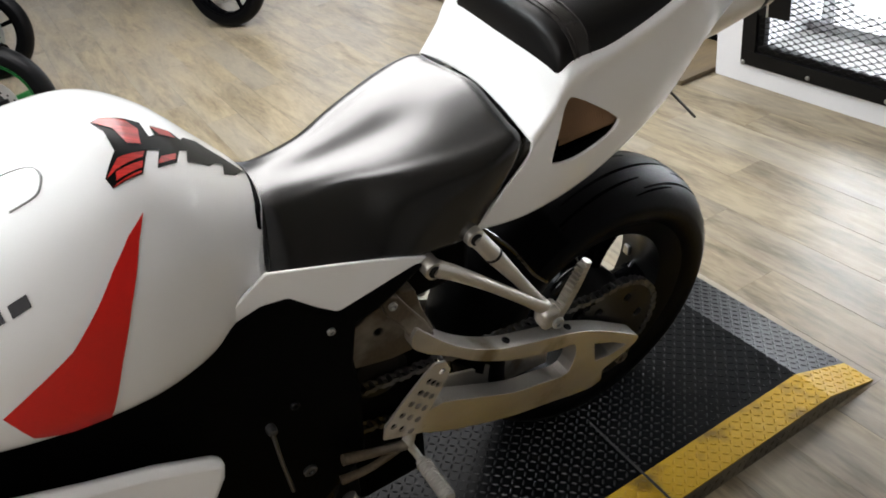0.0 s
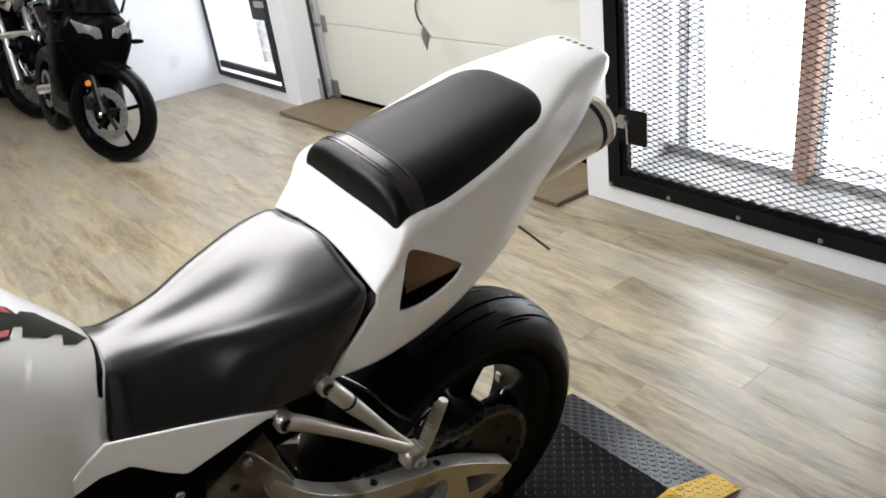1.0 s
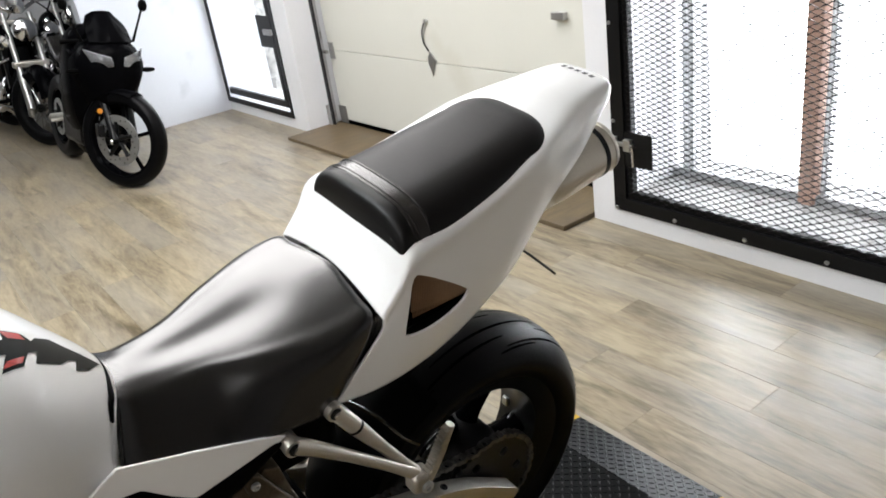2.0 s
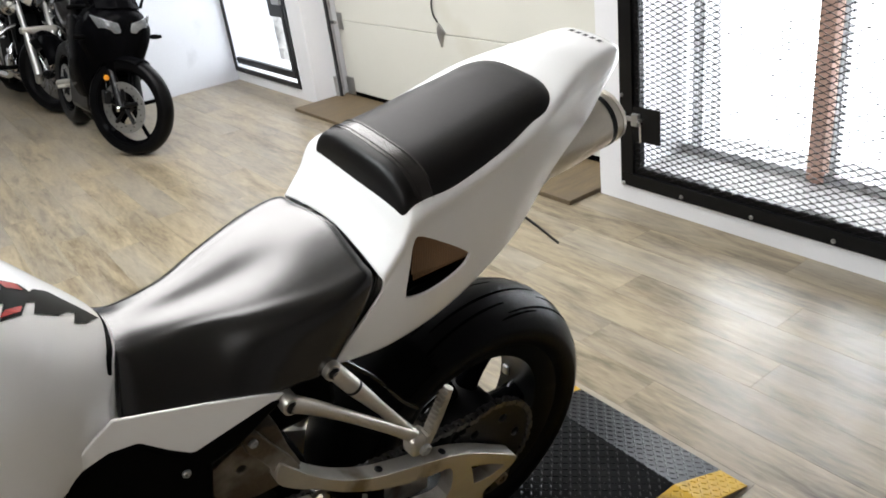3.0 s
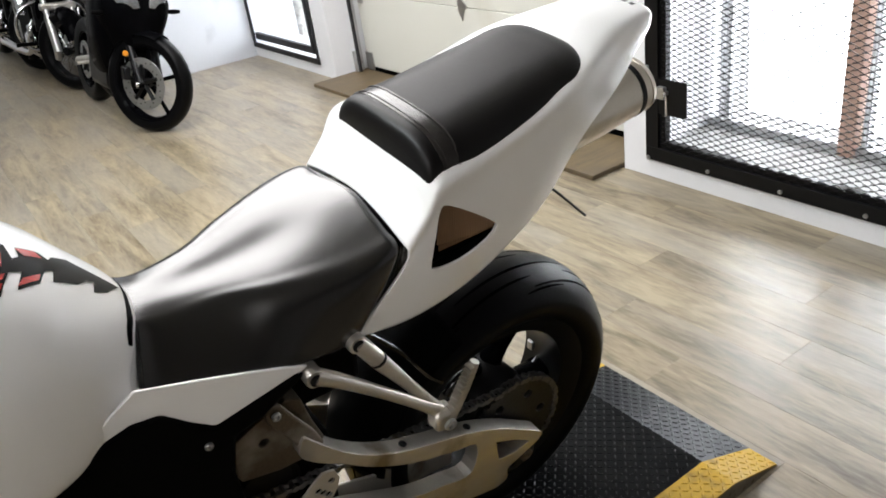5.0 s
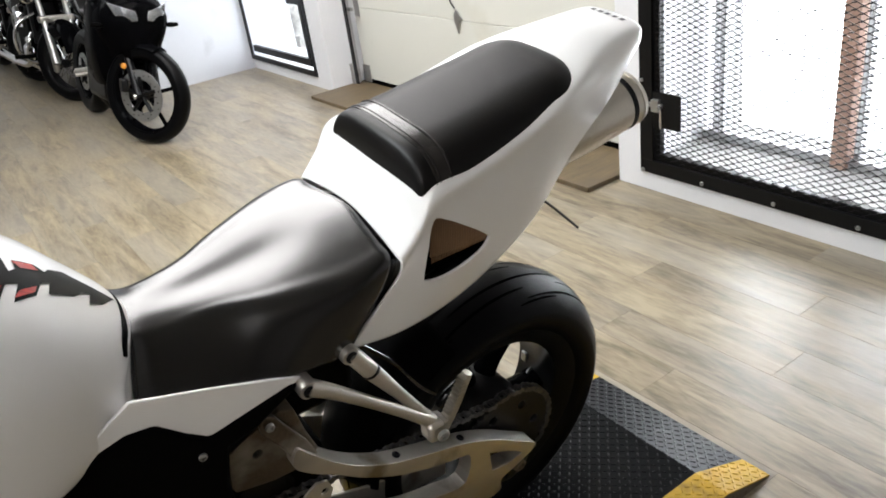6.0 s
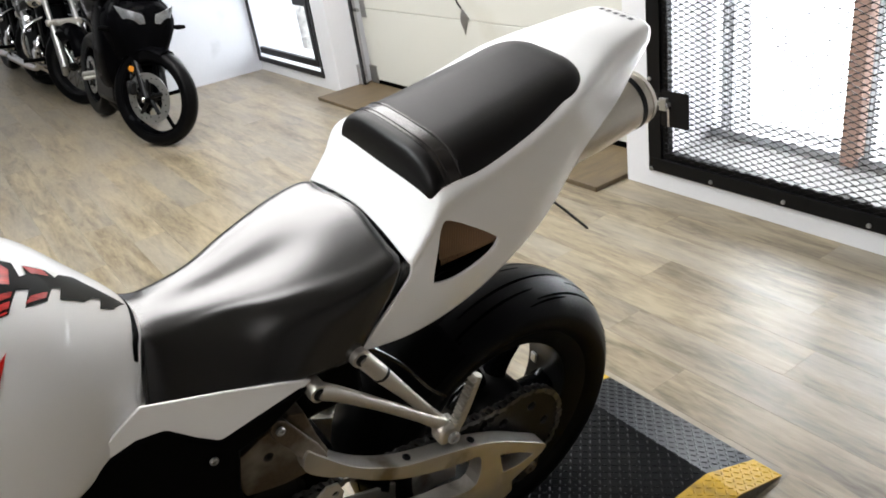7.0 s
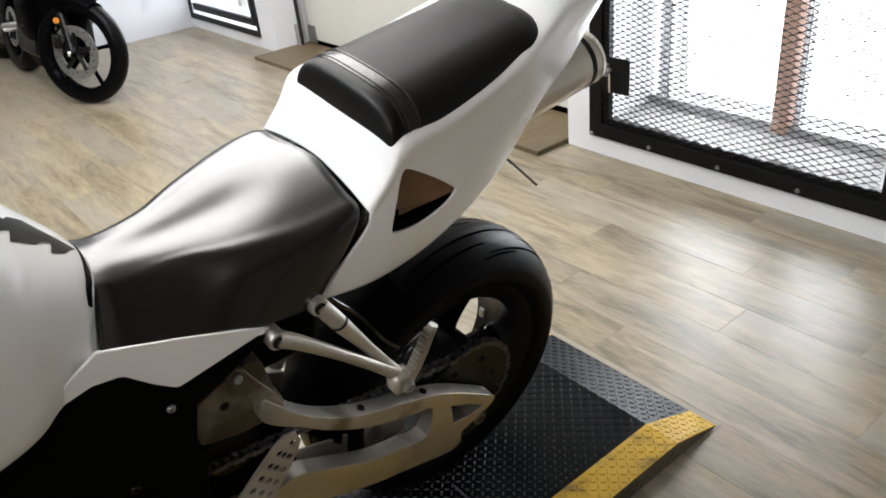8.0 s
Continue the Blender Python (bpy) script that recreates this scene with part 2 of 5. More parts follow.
SKY_GLOW = glow("bright_overcast_sky", (0.95, 0.98, 1.0), 6.0)
INK = surface("dark_lettering", (0.05, 0.05, 0.055), 0.4, 0, 0.1, 10, 200, 0.0)
ROPE = surface("dark_cord", (0.03, 0.03, 0.03), 0.8, 0, 0.2, 60, 200, 0.2)


# ---- building helpers ----
def thing(name, label, category, group="", kind="", m=None):
    ob = new(name)
    ob.empty_display_size = 0.05
    if m is not None:
        ob.matrix_world = m
    return tagged(ob, label, category, group, kind)


def part(name, bm, material, parent=None, label="", smooth=True, bevel=0.0, solid=0.0, tags=None, angle=38):
    """Links a bmesh as one mesh object under a thing or a part."""
    me = bpy.data.meshes.new(name)
    bmesh.ops.recalc_face_normals(bm, faces=bm.faces)
    if smooth:
        for f in bm.faces:
            f.smooth = True
        for e in bm.edges:
            if len(e.link_faces) == 2 and e.calc_face_angle(0) > radians(angle):
                e.smooth = False
    bm.to_mesh(me)
    bm.free()
    mats = material if isinstance(material, (list, tuple)) else [material]
    for mt in mats:
        me.materials.append(mt)
    ob = new(name, me)
    ob.parent = parent
    if solid:
        s = ob.modifiers.new("thickness", "SOLIDIFY")
        s.thickness, s.offset = solid, -1
    if bevel:
        b = ob.modifiers.new("edge", "BEVEL")
        b.width, b.segments, b.limit_method, b.angle_limit = bevel, 2, "ANGLE", radians(35)
    if label:
        ob["label"] = label
    if tags:
        tagged(ob, **tags)
    return ob


def box_bm(x0, x1, y0, y1, z0, z1, bm=None):
    bm = bm or bmesh.new()
    v = [bm.verts.new((x, y, z)) for z in (z0, z1) for y in (y0, y1) for x in (x0, x1)]
    for q in ((0, 2, 3, 1), (4, 5, 7, 6), (0, 1, 5, 4), (2, 6, 7, 3), (0, 4, 6, 2), (1, 3, 7, 5)):
        bm.faces.new([v[i] for i in q])
    return bm


def spline(pts, n, closed=False):
    """n points along a smooth curve through pts."""
    p = np.array(pts, float)
    k = len(p)
    segs = k if closed else k - 1
    out = []
    for s in np.linspace(0, segs, n, endpoint=not closed):
        i = min(int(s), segs - 1)
        u = s - i
        if closed:
            a, b, c, d = p[(i - 1) % k], p[i % k], p[(i + 1) % k], p[(i + 2) % k]
        else:
            a, b, c, d = p[max(i - 1, 0)], p[i], p[i + 1], p[min(i + 2, k - 1)]
        out.append(0.5 * (2 * b + (c - a) * u + (2 * a - 5 * b + 4 * c - d) * u * u + (3 * b - a - 3 * c + d) * u ** 3))
    return np.array(out)


def loft(sections, nu, nv, closed=False, caps=True, bm=None):
    """A smooth skin through the sections."""
    bm = bm or bmesh.new()
    rows = np.array([spline(s, nv, closed) for s in sections])
    grid = np.array([spline(rows[:, j], nu) for j in range(nv)]).transpose(1, 0, 2)
    vs = [[bm.verts.new(q) for q in r] for r in grid]
    for i in range(nu - 1):
        for j in range(nv if closed else nv - 1):
            bm.faces.new((vs[i][j], vs[i][(j + 1) % nv], vs[i + 1][(j + 1) % nv], vs[i + 1][j]))
    if closed and caps:
        bm.faces.new(vs[0])
        bm.faces.new(list(reversed(vs[-1])))
    return bm


def tube(path, radius, sides=10, n=None, bm=None, caps=True, closed=False):
    """A round bar along a smooth path; radius may be a list."""
    bm = bm or bmesh.new()
    pts = spline(path, n, closed) if n else np.array(path, float)
    k = len(pts)
    rad = np.interp(np.linspace(0, 1, k), np.linspace(0, 1, len(radius)), radius) if isinstance(radius, (list, tuple)) else [radius] * k
    rings, ref = [], None
    for i in range(k):
        a, b = (pts[(i - 1) % k], pts[(i + 1) % k]) if closed else (pts[max(i - 1, 0)], pts[min(i + 1, k - 1)])
        d = Vector(b - a).normalized()
        if ref is None:
            ref = d.orthogonal().normalized()
        ref = (ref - d * ref.dot(d)).normalized()
        w = d.cross(ref)
        rings.append([bm.verts.new(Vector(pts[i]) + (ref * math.cos(t) + w * math.sin(t)) * rad[i]) for t in np.linspace(0, 2 * math.pi, sides, endpoint=False)])
    for i in range(k if closed else k - 1):
        r, s = rings[i], rings[(i + 1) % k]
        for j in range(sides):
            bm.faces.new((r[j], r[(j + 1) % sides], s[(j + 1) % sides], s[j]))
    if caps and not closed:
        bm.faces.new(list(reversed(rings[0])))
        bm.faces.new(rings[-1])
    return bm


def lathe(profile, sides=48, axis="y", centre=(0, 0, 0), bm=None, closed=True):
    """Turns a profile of (radius, along) about an axis."""
    bm = bm or bmesh.new()
    rings = []
    for t in np.linspace(0, 2 * math.pi, sides, endpoint=False):
        ring = []
        for r, a in profile:
            c, s = r * math.cos(t), r * math.sin(t)
            q = {"y": (c, a, s), "x": (a, c, s), "z": (c, s, a)}[axis]
            ring.append(bm.verts.new(Vector(q) + Vector(centre)))
        rings.append(ring)
    k = len(profile)
    for i in range(sides):
        a, b = rings[i], rings[(i + 1) % sides]
        for j in range(k if closed else k - 1):
            bm.faces.new((a[j], a[(j + 1) % k], b[(j + 1) % k], b[j]))
    return bm


def plate(outline, holes, y0, y1, bm=None):
    """A flat plate in the x-z plane with true holes, between y0 and y1."""
    bm = bm or bmesh.new()
    edges = []
    for loop in (outline, *holes):
        vs = [bm.verts.new((x, y0, z)) for x, z in loop]
        edges += [bm.edges.new((vs[i], vs[(i + 1) % len(vs)])) for i in range(len(vs))]
    r = bmesh.ops.triangle_fill(bm, use_beauty=True, use_dissolve=False, edges=edges)
    faces = [g for g in r["geom"] if isinstance(g, bmesh.types.BMFace)]
    ext = bmesh.ops.extrude_face_region(bm, geom=faces)
    for g in ext["geom"]:
        if isinstance(g, bmesh.types.BMVert):
            g.co.y = y1
    return bm


def ring_pts(cx, cz, r, n=10):
    return [(cx + r * math.cos(a), cz + r * math.sin(a)) for a in np.linspace(0, 2 * math.pi, n, endpoint=False)]


def bolt_bm(place, normal, r, h, sides=12):
    """A round bolt head with a socket."""
    bm = bmesh.new()
    prof = [(0.0001, 0.0), (r, 0.0), (r, h * 0.7), (r * 0.85, h), (r * 0.5, h), (r * 0.45, h * 0.35), (0.0001, h * 0.35)]
    lathe(prof, sides, "z", bm=bm, closed=False)
    q = Vector(normal).to_track_quat("Z", "Y").to_matrix().to_4x4()
    bmesh.ops.transform(bm, matrix=Matrix.Translation(place) @ q, verts=bm.verts)
    return bm

# ---- the room ----
WX = 2.345      # inner face of the street wall
DOOR_X = 2.57   # garage door
WIN_X = 2.70    # glazing behind the security gate
FLOOR_X0, FLOOR_Y1, CEIL = -5.0, 11.0, 3.0

floor = thing("floor", "pale grey and tan vinyl wood plank floor", "floor", kind="structure")
part("screed", box_bm(FLOOR_X0, 2.9, -4.5, FLOOR_Y1, -0.12, -0.006), JOINT, floor)


def wall(name, *boxes, material=WALL_WHITE, label="white painted plaster wall"):
    bm = bmesh.new()
    for b in boxes:
        box_bm(*b, bm=bm)
    return part(name, bm, material, smooth=False, tags=dict(label=label, category="wall", kind="structure"))


GATE_Y0, GATE_Y1, GATE_Z0, GATE_Z1 = 0.86, 2.085, 0.092, 1.55
wall("wall_street", (WX, WX + 0.45, GATE_Y1, 2.235, 0, CEIL), (WX, WX + 0.45, GATE_Y0, GATE_Y1, -0.1, GATE_Z0 + 0.012), (WX, WX + 0.45, GATE_Y0, GATE_Y1, GATE_Z1, CEIL),
     (WX, WX + 0.45, -4.5, GATE_Y0, 0, CEIL))
wall("wall_garage", (WX, WX + 0.45, 2.235, 4.87, 2.3, CEIL))
SW_Y0, SW_Y1, SW_Z0 = 5.07, 6.235, 0.075
wall("wall_side_window", (WX, WX + 0.4, 4.87, SW_Y0, 0, CEIL), (WX, WX + 0.4, SW_Y0, SW_Y1 + 0.1, -0.1, SW_Z0), (WX, WX + 0.4, SW_Y0, SW_Y1 + 0.1, 2.25, CEIL))
wall("wall_return", (1.40, WX + 0.4, 6.235, 6.385, 0, CEIL), material=WALL_SCUFFED, label="white wall with grey scuffs, paint toned bluish grey for the light")
wall("wall_north", (FLOOR_X0, 2.5, FLOOR_Y1, FLOOR_Y1 + 0.2, 0, CEIL))
wall("wall_east_end", (2.3, 2.5, 6.385, FLOOR_Y1, 0, CEIL))
wall("wall_west", (FLOOR_X0 - 0.2, FLOOR_X0, -4.5, FLOOR_Y1, 0, CEIL), material=REAR_WALL, label="plain unseen wall, dimmed to darken reflections")
wall("wall_south", (FLOOR_X0, WX, -4.7, -4.5, 0, CEIL), material=REAR_WALL, label="plain unseen wall, dimmed to darken reflections")
part("ceiling", box_bm(FLOOR_X0 - 0.2, WX + 0.45, -4.7, FLOOR_Y1 + 0.2, CEIL, CEIL + 0.15), CEILING_DIMMED, smooth=False,
     tags=dict(label="plain unseen ceiling, dimmed grey to cut reflections", category="ceiling", kind="structure"))

# Bodies for the added ceiling lamps, all out of view.
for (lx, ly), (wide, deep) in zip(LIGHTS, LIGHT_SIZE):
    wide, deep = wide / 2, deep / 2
    lamp = thing("added_ceiling_panel", "unseen ceiling light panel, added to light the shop", "ceiling light", "ceiling lights", m=pose(lx, ly, CEIL))
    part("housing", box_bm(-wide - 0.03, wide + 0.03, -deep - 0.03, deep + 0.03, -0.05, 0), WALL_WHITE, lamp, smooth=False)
    part("diffuser", box_bm(-wide, wide, -deep, deep, -0.06, -0.051), ADDED_PANEL_GLOW, lamp, smooth=False)

# outdoors
part("ground", box_bm(2.9, 60, -40, 60, -0.2, -0.02), GROUND_OUT, smooth=False, tags=dict(label="pale concrete ground outside", category="ground", kind="structure"))
part("backdrop", box_bm(14, 14.1, -30, 45, -1, 14), SKY_GLOW, smooth=False, tags=dict(label="bright overcast sky beyond the windows", category="sky", kind="structure"))

# glazing behind the gate
window = thing("window_1", "grey framed window with a brown post, dirty sill", "window", kind="structure")
part("window_sill", box_bm(WX + 0.01, WIN_X + 0.12, GATE_Y0, GATE_Y1, GATE_Z0 + 0.012, GATE_Z0 + 0.03), TONED_SILL, window, "white sill with dirty streaks, base toned down", smooth=False)
bm = box_bm(WIN_X, WIN_X + 0.05, GATE_Y0, GATE_Y1, GATE_Z0 + 0.03, GATE_Z0 + 0.066)
part("bottom_rail", bm, GREY_FRAME, window, "weathered grey bottom rail", smooth=False, bevel=0.003)
for ya, yb in ((1.977, 1.982), (1.997, 2.001), (2.024, 2.029)):
    part("jamb", box_bm(WIN_X, WIN_X + 0.05, ya, yb, GATE_Z0 + 0.066, GATE_Z1), GREY_FRAME, window, "thin grey jamb strip", smooth=False)
part("post", box_bm(WIN_X - 0.02, WIN_X + 0.05, 1.425, 1.487, GATE_Z0 + 0.03, GATE_Z1), BROWN_POST, window, "brown painted post", smooth=False, bevel=0.004)
part("end_post", box_bm(WIN_X - 0.02, WIN_X + 0.05, 0.985, 1.05, GATE_Z0 + 0.03, GATE_Z1), BROWN_POST, window, "brown painted post", smooth=False, bevel=0.004)
for ya, yb in ((1.386, 1.391), (1.404, 1.408)):
    part("mullion", box_bm(WIN_X, WIN_X + 0.045, ya, yb, GATE_Z0 + 0.066, GATE_Z1), GREY_FRAME, window, smooth=False)
for ya, yb in ((2.029, GATE_Y1), (1.982, 1.997), (2.001, 2.024), (1.487, 1.977), (1.391, 1.404), (1.408, 1.425), (1.05, 1.386), (GATE_Y0, 0.985)):
    pane = part("pane", box_bm(WIN_X + 0.02, WIN_X + 0.026, ya, yb, GATE_Z0 + 0.066, GATE_Z1), GLASS, window, smooth=False)
    pane.visible_shadow = False

# security gate with expanded metal mesh
gate = thing("security_gate", "black steel security gate with expanded metal mesh", "security gate", m=pose(0, 0, 0))
F0 = WX - 0.012
part("bottom_angle", box_bm(F0, F0 + 0.011, GATE_Y0, GATE_Y1 + 0.02, GATE_Z0 - 0.012, GATE_Z0 + 0.045), BLACK_METAL, gate, smooth=False, bevel=0.002)
part("side_angle", box_bm(F0, F0 + 0.011, GATE_Y1 - 0.045, GATE_Y1 + 0.02, GATE_Z0 + 0.045, GATE_Z1), BLACK_METAL, gate, smooth=False, bevel=0.002)
part("top_angle", box_bm(F0, F0 + 0.011, GATE_Y0, GATE_Y1 - 0.045, GATE_Z1 - 0.05, GATE_Z1), BLACK_METAL, gate, smooth=False, bevel=0.002)
part("far_angle", box_bm(F0, F0 + 0.011, GATE_Y0, GATE_Y0 + 0.05, GATE_Z0 + 0.045, GATE_Z1 - 0.05), BLACK_METAL, gate, smooth=False, bevel=0.002)
part("bottom_rail", box_bm(F0 + 0.013, F0 + 0.043, GATE_Y0 + 0.05, GATE_Y1 - 0.022, GATE_Z0 + 0.03, GATE_Z0 + 0.074), BLACK_METAL, gate, smooth=False, bevel=0.003)
part("stile", box_bm(F0 + 0.013, F0 + 0.043, GATE_Y1 - 0.072, GATE_Y1 - 0.022, GATE_Z0 + 0.074, GATE_Z1 - 0.06), BLACK_METAL, gate, smooth=False, bevel=0.003)


def mesh_bm(y0, y1, z0, z1, x, cell_y, cell_z, w, d):
    """Expanded metal: slanting strands both ways, clipped to a rectangle."""
    bm = bmesh.new()
    k = cell_z / cell_y
    for sgn in (1, -1):
        span = (z1 - z0) / k
        c = y0 - span if sgn > 0 else y0
        while c < (y1 if sgn > 0 else y1 + span):
            ya, yb = c, c + sgn * span
            lo, hi = min(ya, yb), max(ya, yb)
            if hi > y0 and lo < y1:
                def z_at(y):
                    return z0 + (y - c) * k * sgn
                p, q = max(lo, y0), min(hi, y1)
                if q - p > 0.004:
                    a, b = Vector((x, p, z_at(p))), Vector((x, q, z_at(q)))
                    side = Vector((0, -(b - a).z, (b - a).y)).normalized() * w / 2
                    off = Vector((d / 2 * sgn, 0, 0))
                    dx = Vector((d / 2, 0, 0))
                    vs = [bm.verts.new(e + s * side + t * dx + off) for e in (a, b) for s, t in ((-1, -1), (1, -1), (1, 1), (-1, 1))]
                    for i in range(4):
                        bm.faces.new((vs[i], vs[(i + 1) % 4], vs[4 + (i + 1) % 4], vs[4 + i]))
            c += cell_y
    # bonds where the strands meet
    rows = int((z1 - z0) / (cell_z / 2))
    for i in range(rows):
        zz = z0 + i * cell_z / 2
        yy = y0 + (cell_y / 2 if i % 2 else 0)
        while yy < y1:
            if zz > z0 and yy > y0:
                box_bm(x - d, x + d, yy - 0.0065, yy + 0.0065, zz - 0.0017, zz + 0.0017, bm)
            yy += cell_y
    return bm


part("mesh", mesh_bm(GATE_Y0 + 0.06, GATE_Y1 - 0.05, GATE_Z0 + 0.047, GATE_Z1 - 0.05, F0 + 0.008, 0.050, 0.0226, 0.0024, 0.002), BLACK_METAL, gate, smooth=False, tags=dict(kind="stuff"))
for by in np.arange(GATE_Y1 - 0.29, GATE_Y0, -0.31):
    part("bolt", bolt_bm((F0, by, GATE_Z0 + 0.006), (-1, 0, 0), 0.0085, 0.006), STEEL, gate)
part("bolt", bolt_bm((F0, GATE_Y1 + 0.006, GATE_Z0 - 0.004), (-1, 0, 0), 0.010, 0.006), STEEL, gate)
for bz in (0.47, 0.86, 1.25):
    part("bolt", bolt_bm((F0, GATE_Y1 + 0.006, bz), (-1, 0, 0), 0.008, 0.006), STEEL, gate)
part("lock_plate", box_bm(F0 - 0.002, F0 + 0.001, 1.898, 2.035, 0.288, 0.432), BLACK_METAL, gate, "black steel lock plate", smooth=False, bevel=0.001)
part("hasp", box_bm(F0 - 0.018, F0 - 0.001, 1.985, 2.085, 0.372, 0.388), STEEL, gate, "zinc slide bolt", smooth=False, bevel=0.003)
part("latch", box_bm(F0 - 0.022, F0 - 0.001, 1.995, 2.03, 0.355, 0.405), STEEL, gate, smooth=False, bevel=0.004)
part("keeper", box_bm(F0 - 0.02, F0 - 0.001, 2.07, 2.10, 0.352, 0.408), STEEL, gate, smooth=False, bevel=0.004)
part("pull", tube([(F0 - 0.024, 1.99, 0.38), (F0 - 0.03, 1.975, 0.376), (F0 - 0.03, 1.972, 0.30)], 0.0045, 8, 12), CHROME, gate)

# sectional garage door
door = thing("garage_door", "cream sectional steel garage door", "garage door")
DY0, DY1 = 2.20, 4.80
for i in range(4):
    za = 0.02 + i * 0.515
    zb = za + (0.032 if i == 0 else 0)
    part("panel", box_bm(DOOR_X, DOOR_X + 0.045, DY0, DY1, zb, za + 0.5125), DOOR_CREAM, door, smooth=False, bevel=0.004)
part("bottom_seal", box_bm(DOOR_X + 0.005, DOOR_X + 0.04, DY0, DY1, 0.0, 0.051), OFF_BLACK_SEAL, door, smooth=False)
track = part("track", box_bm(DOOR_X - 0.075, DOOR_X - 0.03, DY1 + 0.006, DY1 + 0.02, 0.03, 2.3), GREY_FRAME, door, "grey steel track", smooth=False, bevel=0.002)
part("track_lip", box_bm(DOOR_X - 0.078, DOOR_X - 0.07, DY1 - 0.03, DY1 + 0.005, 0.03, 2.3), BLACK_METAL, door, smooth=False)
for hz in (0.53, 1.045):
    bm = bmesh.new()
    box_bm(DOOR_X - 0.006, DOOR_X - 0.001, DY1 - 0.075, DY1 - 0.01, hz - 0.055, hz + 0.055, bm)
    part("hinge", bm, STEEL, door, smooth=False, bevel=0.002)
    part("roller", tube([(DOOR_X - 0.05, DY1 - 0.06, hz), (DOOR_X - 0.05, DY1 + 0.006, hz)], 0.012, 12), STEEL, door)
part("bottom_bracket", box_bm(DOOR_X - 0.009, DOOR_X - 0.001, DY1 - 0.09, DY1, 0.03, 0.15), STEEL, door, smooth=False, bevel=0.002)
part("track_bracket", box_bm(DOOR_X - 0.08, DOOR_X - 0.03, DY1 + 0.021, DY1 + 0.055, 0.02, 0.16), STEEL, door, smooth=False, bevel=0.002)
bm = plate([(-0.05, 0.0), (0.0, 0.05), (0.028, 0.02), (0.03, -0.02), (0.0, -0.085), (-0.028, -0.02)], [], 0, 0.006)
bmesh.ops.transform(bm, matrix=Matrix.Translation((DOOR_X - 0.002, 3.62, 0.545)) @ Matrix.Rotation(radians(90), 4, "Z"), verts=bm.verts)
part("lift_handle", bm, STEEL, door, "grey steel centre hinge", smooth=False, bevel=0.001)
part("pull_cord", tube([(DOOR_X - 0.008, 3.63, 0.60), (DOOR_X - 0.012, 3.66, 0.64), (DOOR_X - 0.012, 3.665, 0.70), (DOOR_X - 0.01, 3.64, 0.75), (DOOR_X - 0.006, 3.625, 0.76)], 0.005, 6, 20), ROPE, door, "dark pull cord")
part("cord_anchor", tube([(DOOR_X - 0.02, 3.62, 0.765), (DOOR_X - 0.001, 3.62, 0.765)], 0.012, 10), STEEL, door)
part("side_lock", box_bm(DOOR_X - 0.03, DOOR_X - 0.001, 2.54, 2.62, 0.81, 0.845), STEEL, door, smooth=False, bevel=0.004)
part("wall_jamb", box_bm(DOOR_X + 0.05, DOOR_X + 0.2, DY1, DY1 + 0.07, 0, 2.3), WALL_WHITE, None, smooth=False, tags=dict(label="white door jamb", category="wall", kind="structure"))
part("threshold", box_bm(2.16, DOOR_X + 0.05, 2.245, 4.86, 0.0, 0.022), PLYWOOD, None, smooth=False, bevel=0.003, tags=dict(label="varnished plywood threshold board before the garage door", category="board"))

# narrow gate and window beside the garage door
side_gate = thing("side_gate", "narrow black steel framed gate in a white wall", "security gate")
for nm, b in (("bottom_angle", (SW_Y0, SW_Y1, SW_Z0, SW_Z0 + 0.04)), ("hinge_angle", (SW_Y1 - 0.045, SW_Y1, SW_Z0 + 0.04, 2.25)), ("side_angle", (SW_Y0, SW_Y0 + 0.035, SW_Z0 + 0.04, 2.25))):
    part(nm, box_bm(F0, F0 + 0.011, *b), BLACK_METAL, side_gate, smooth=False, bevel=0.002)
for nm, b in (("bottom_rail", (SW_Y0 + 0.075, SW_Y1 - 0.05, SW_Z0 + 0.065, SW_Z0 + 0.115)), ("stile", (SW_Y0 + 0.075, SW_Y0 + 0.115, SW_Z0 + 0.115, 2.2))):
    part(nm, box_bm(F0 + 0.012, F0 + 0.04, *b), BLACK_METAL, side_gate, smooth=False, bevel=0.002)
part("lock_plate", box_bm(F0 + 0.006, F0 + 0.011, SW_Y0 + 0.06, SW_Y0 + 0.28, 0.57, 0.79), BLACK_METAL, side_gate, smooth=False)
part("latch", box_bm(F0 - 0.015, F0 + 0.005, SW_Y0 + 0.05, SW_Y0 + 0.17, 0.66, 0.70), STEEL, side_gate, smooth=False, bevel=0.004)
bm = bmesh.new()
lathe([(0.13, -0.02), (0.12, 0.10)] + [(0.09, z) for z in np.arange(0.14, 2.45, 0.03)], 26, "z", centre=(2.95, 6.62, 0.0), bm=bm, closed=False)
for v in bm.verts:
    v.co += noise.noise_vector(v.co * 9) * 0.035 + noise.noise_vector(v.co * 31) * 0.012
part("stone_pier", bm, STONE, None, "", smooth=True, tags=dict(label="rough pale stone pier outside the narrow gate", category="pier"))

# ---- tread plate platform ----
PL_Y0, PL_Y1, PL_H, PL_X1, PL_KNEE, PL_X0, PL_END = 0.768, 1.375, 0.050, 1.258, 1.106, -1.25, 0.005


def border(x):
    return 0.088 if x <= PL_KNEE else 0.088 - 0.016 * (x - PL_KNEE) / (PL_X1 - PL_KNEE)


def platform_z(x):
    return PL_H if x <= PL_KNEE else PL_END + (PL_H - PL_END) * (PL_X1 - x) / (PL_X1 - PL_KNEE)


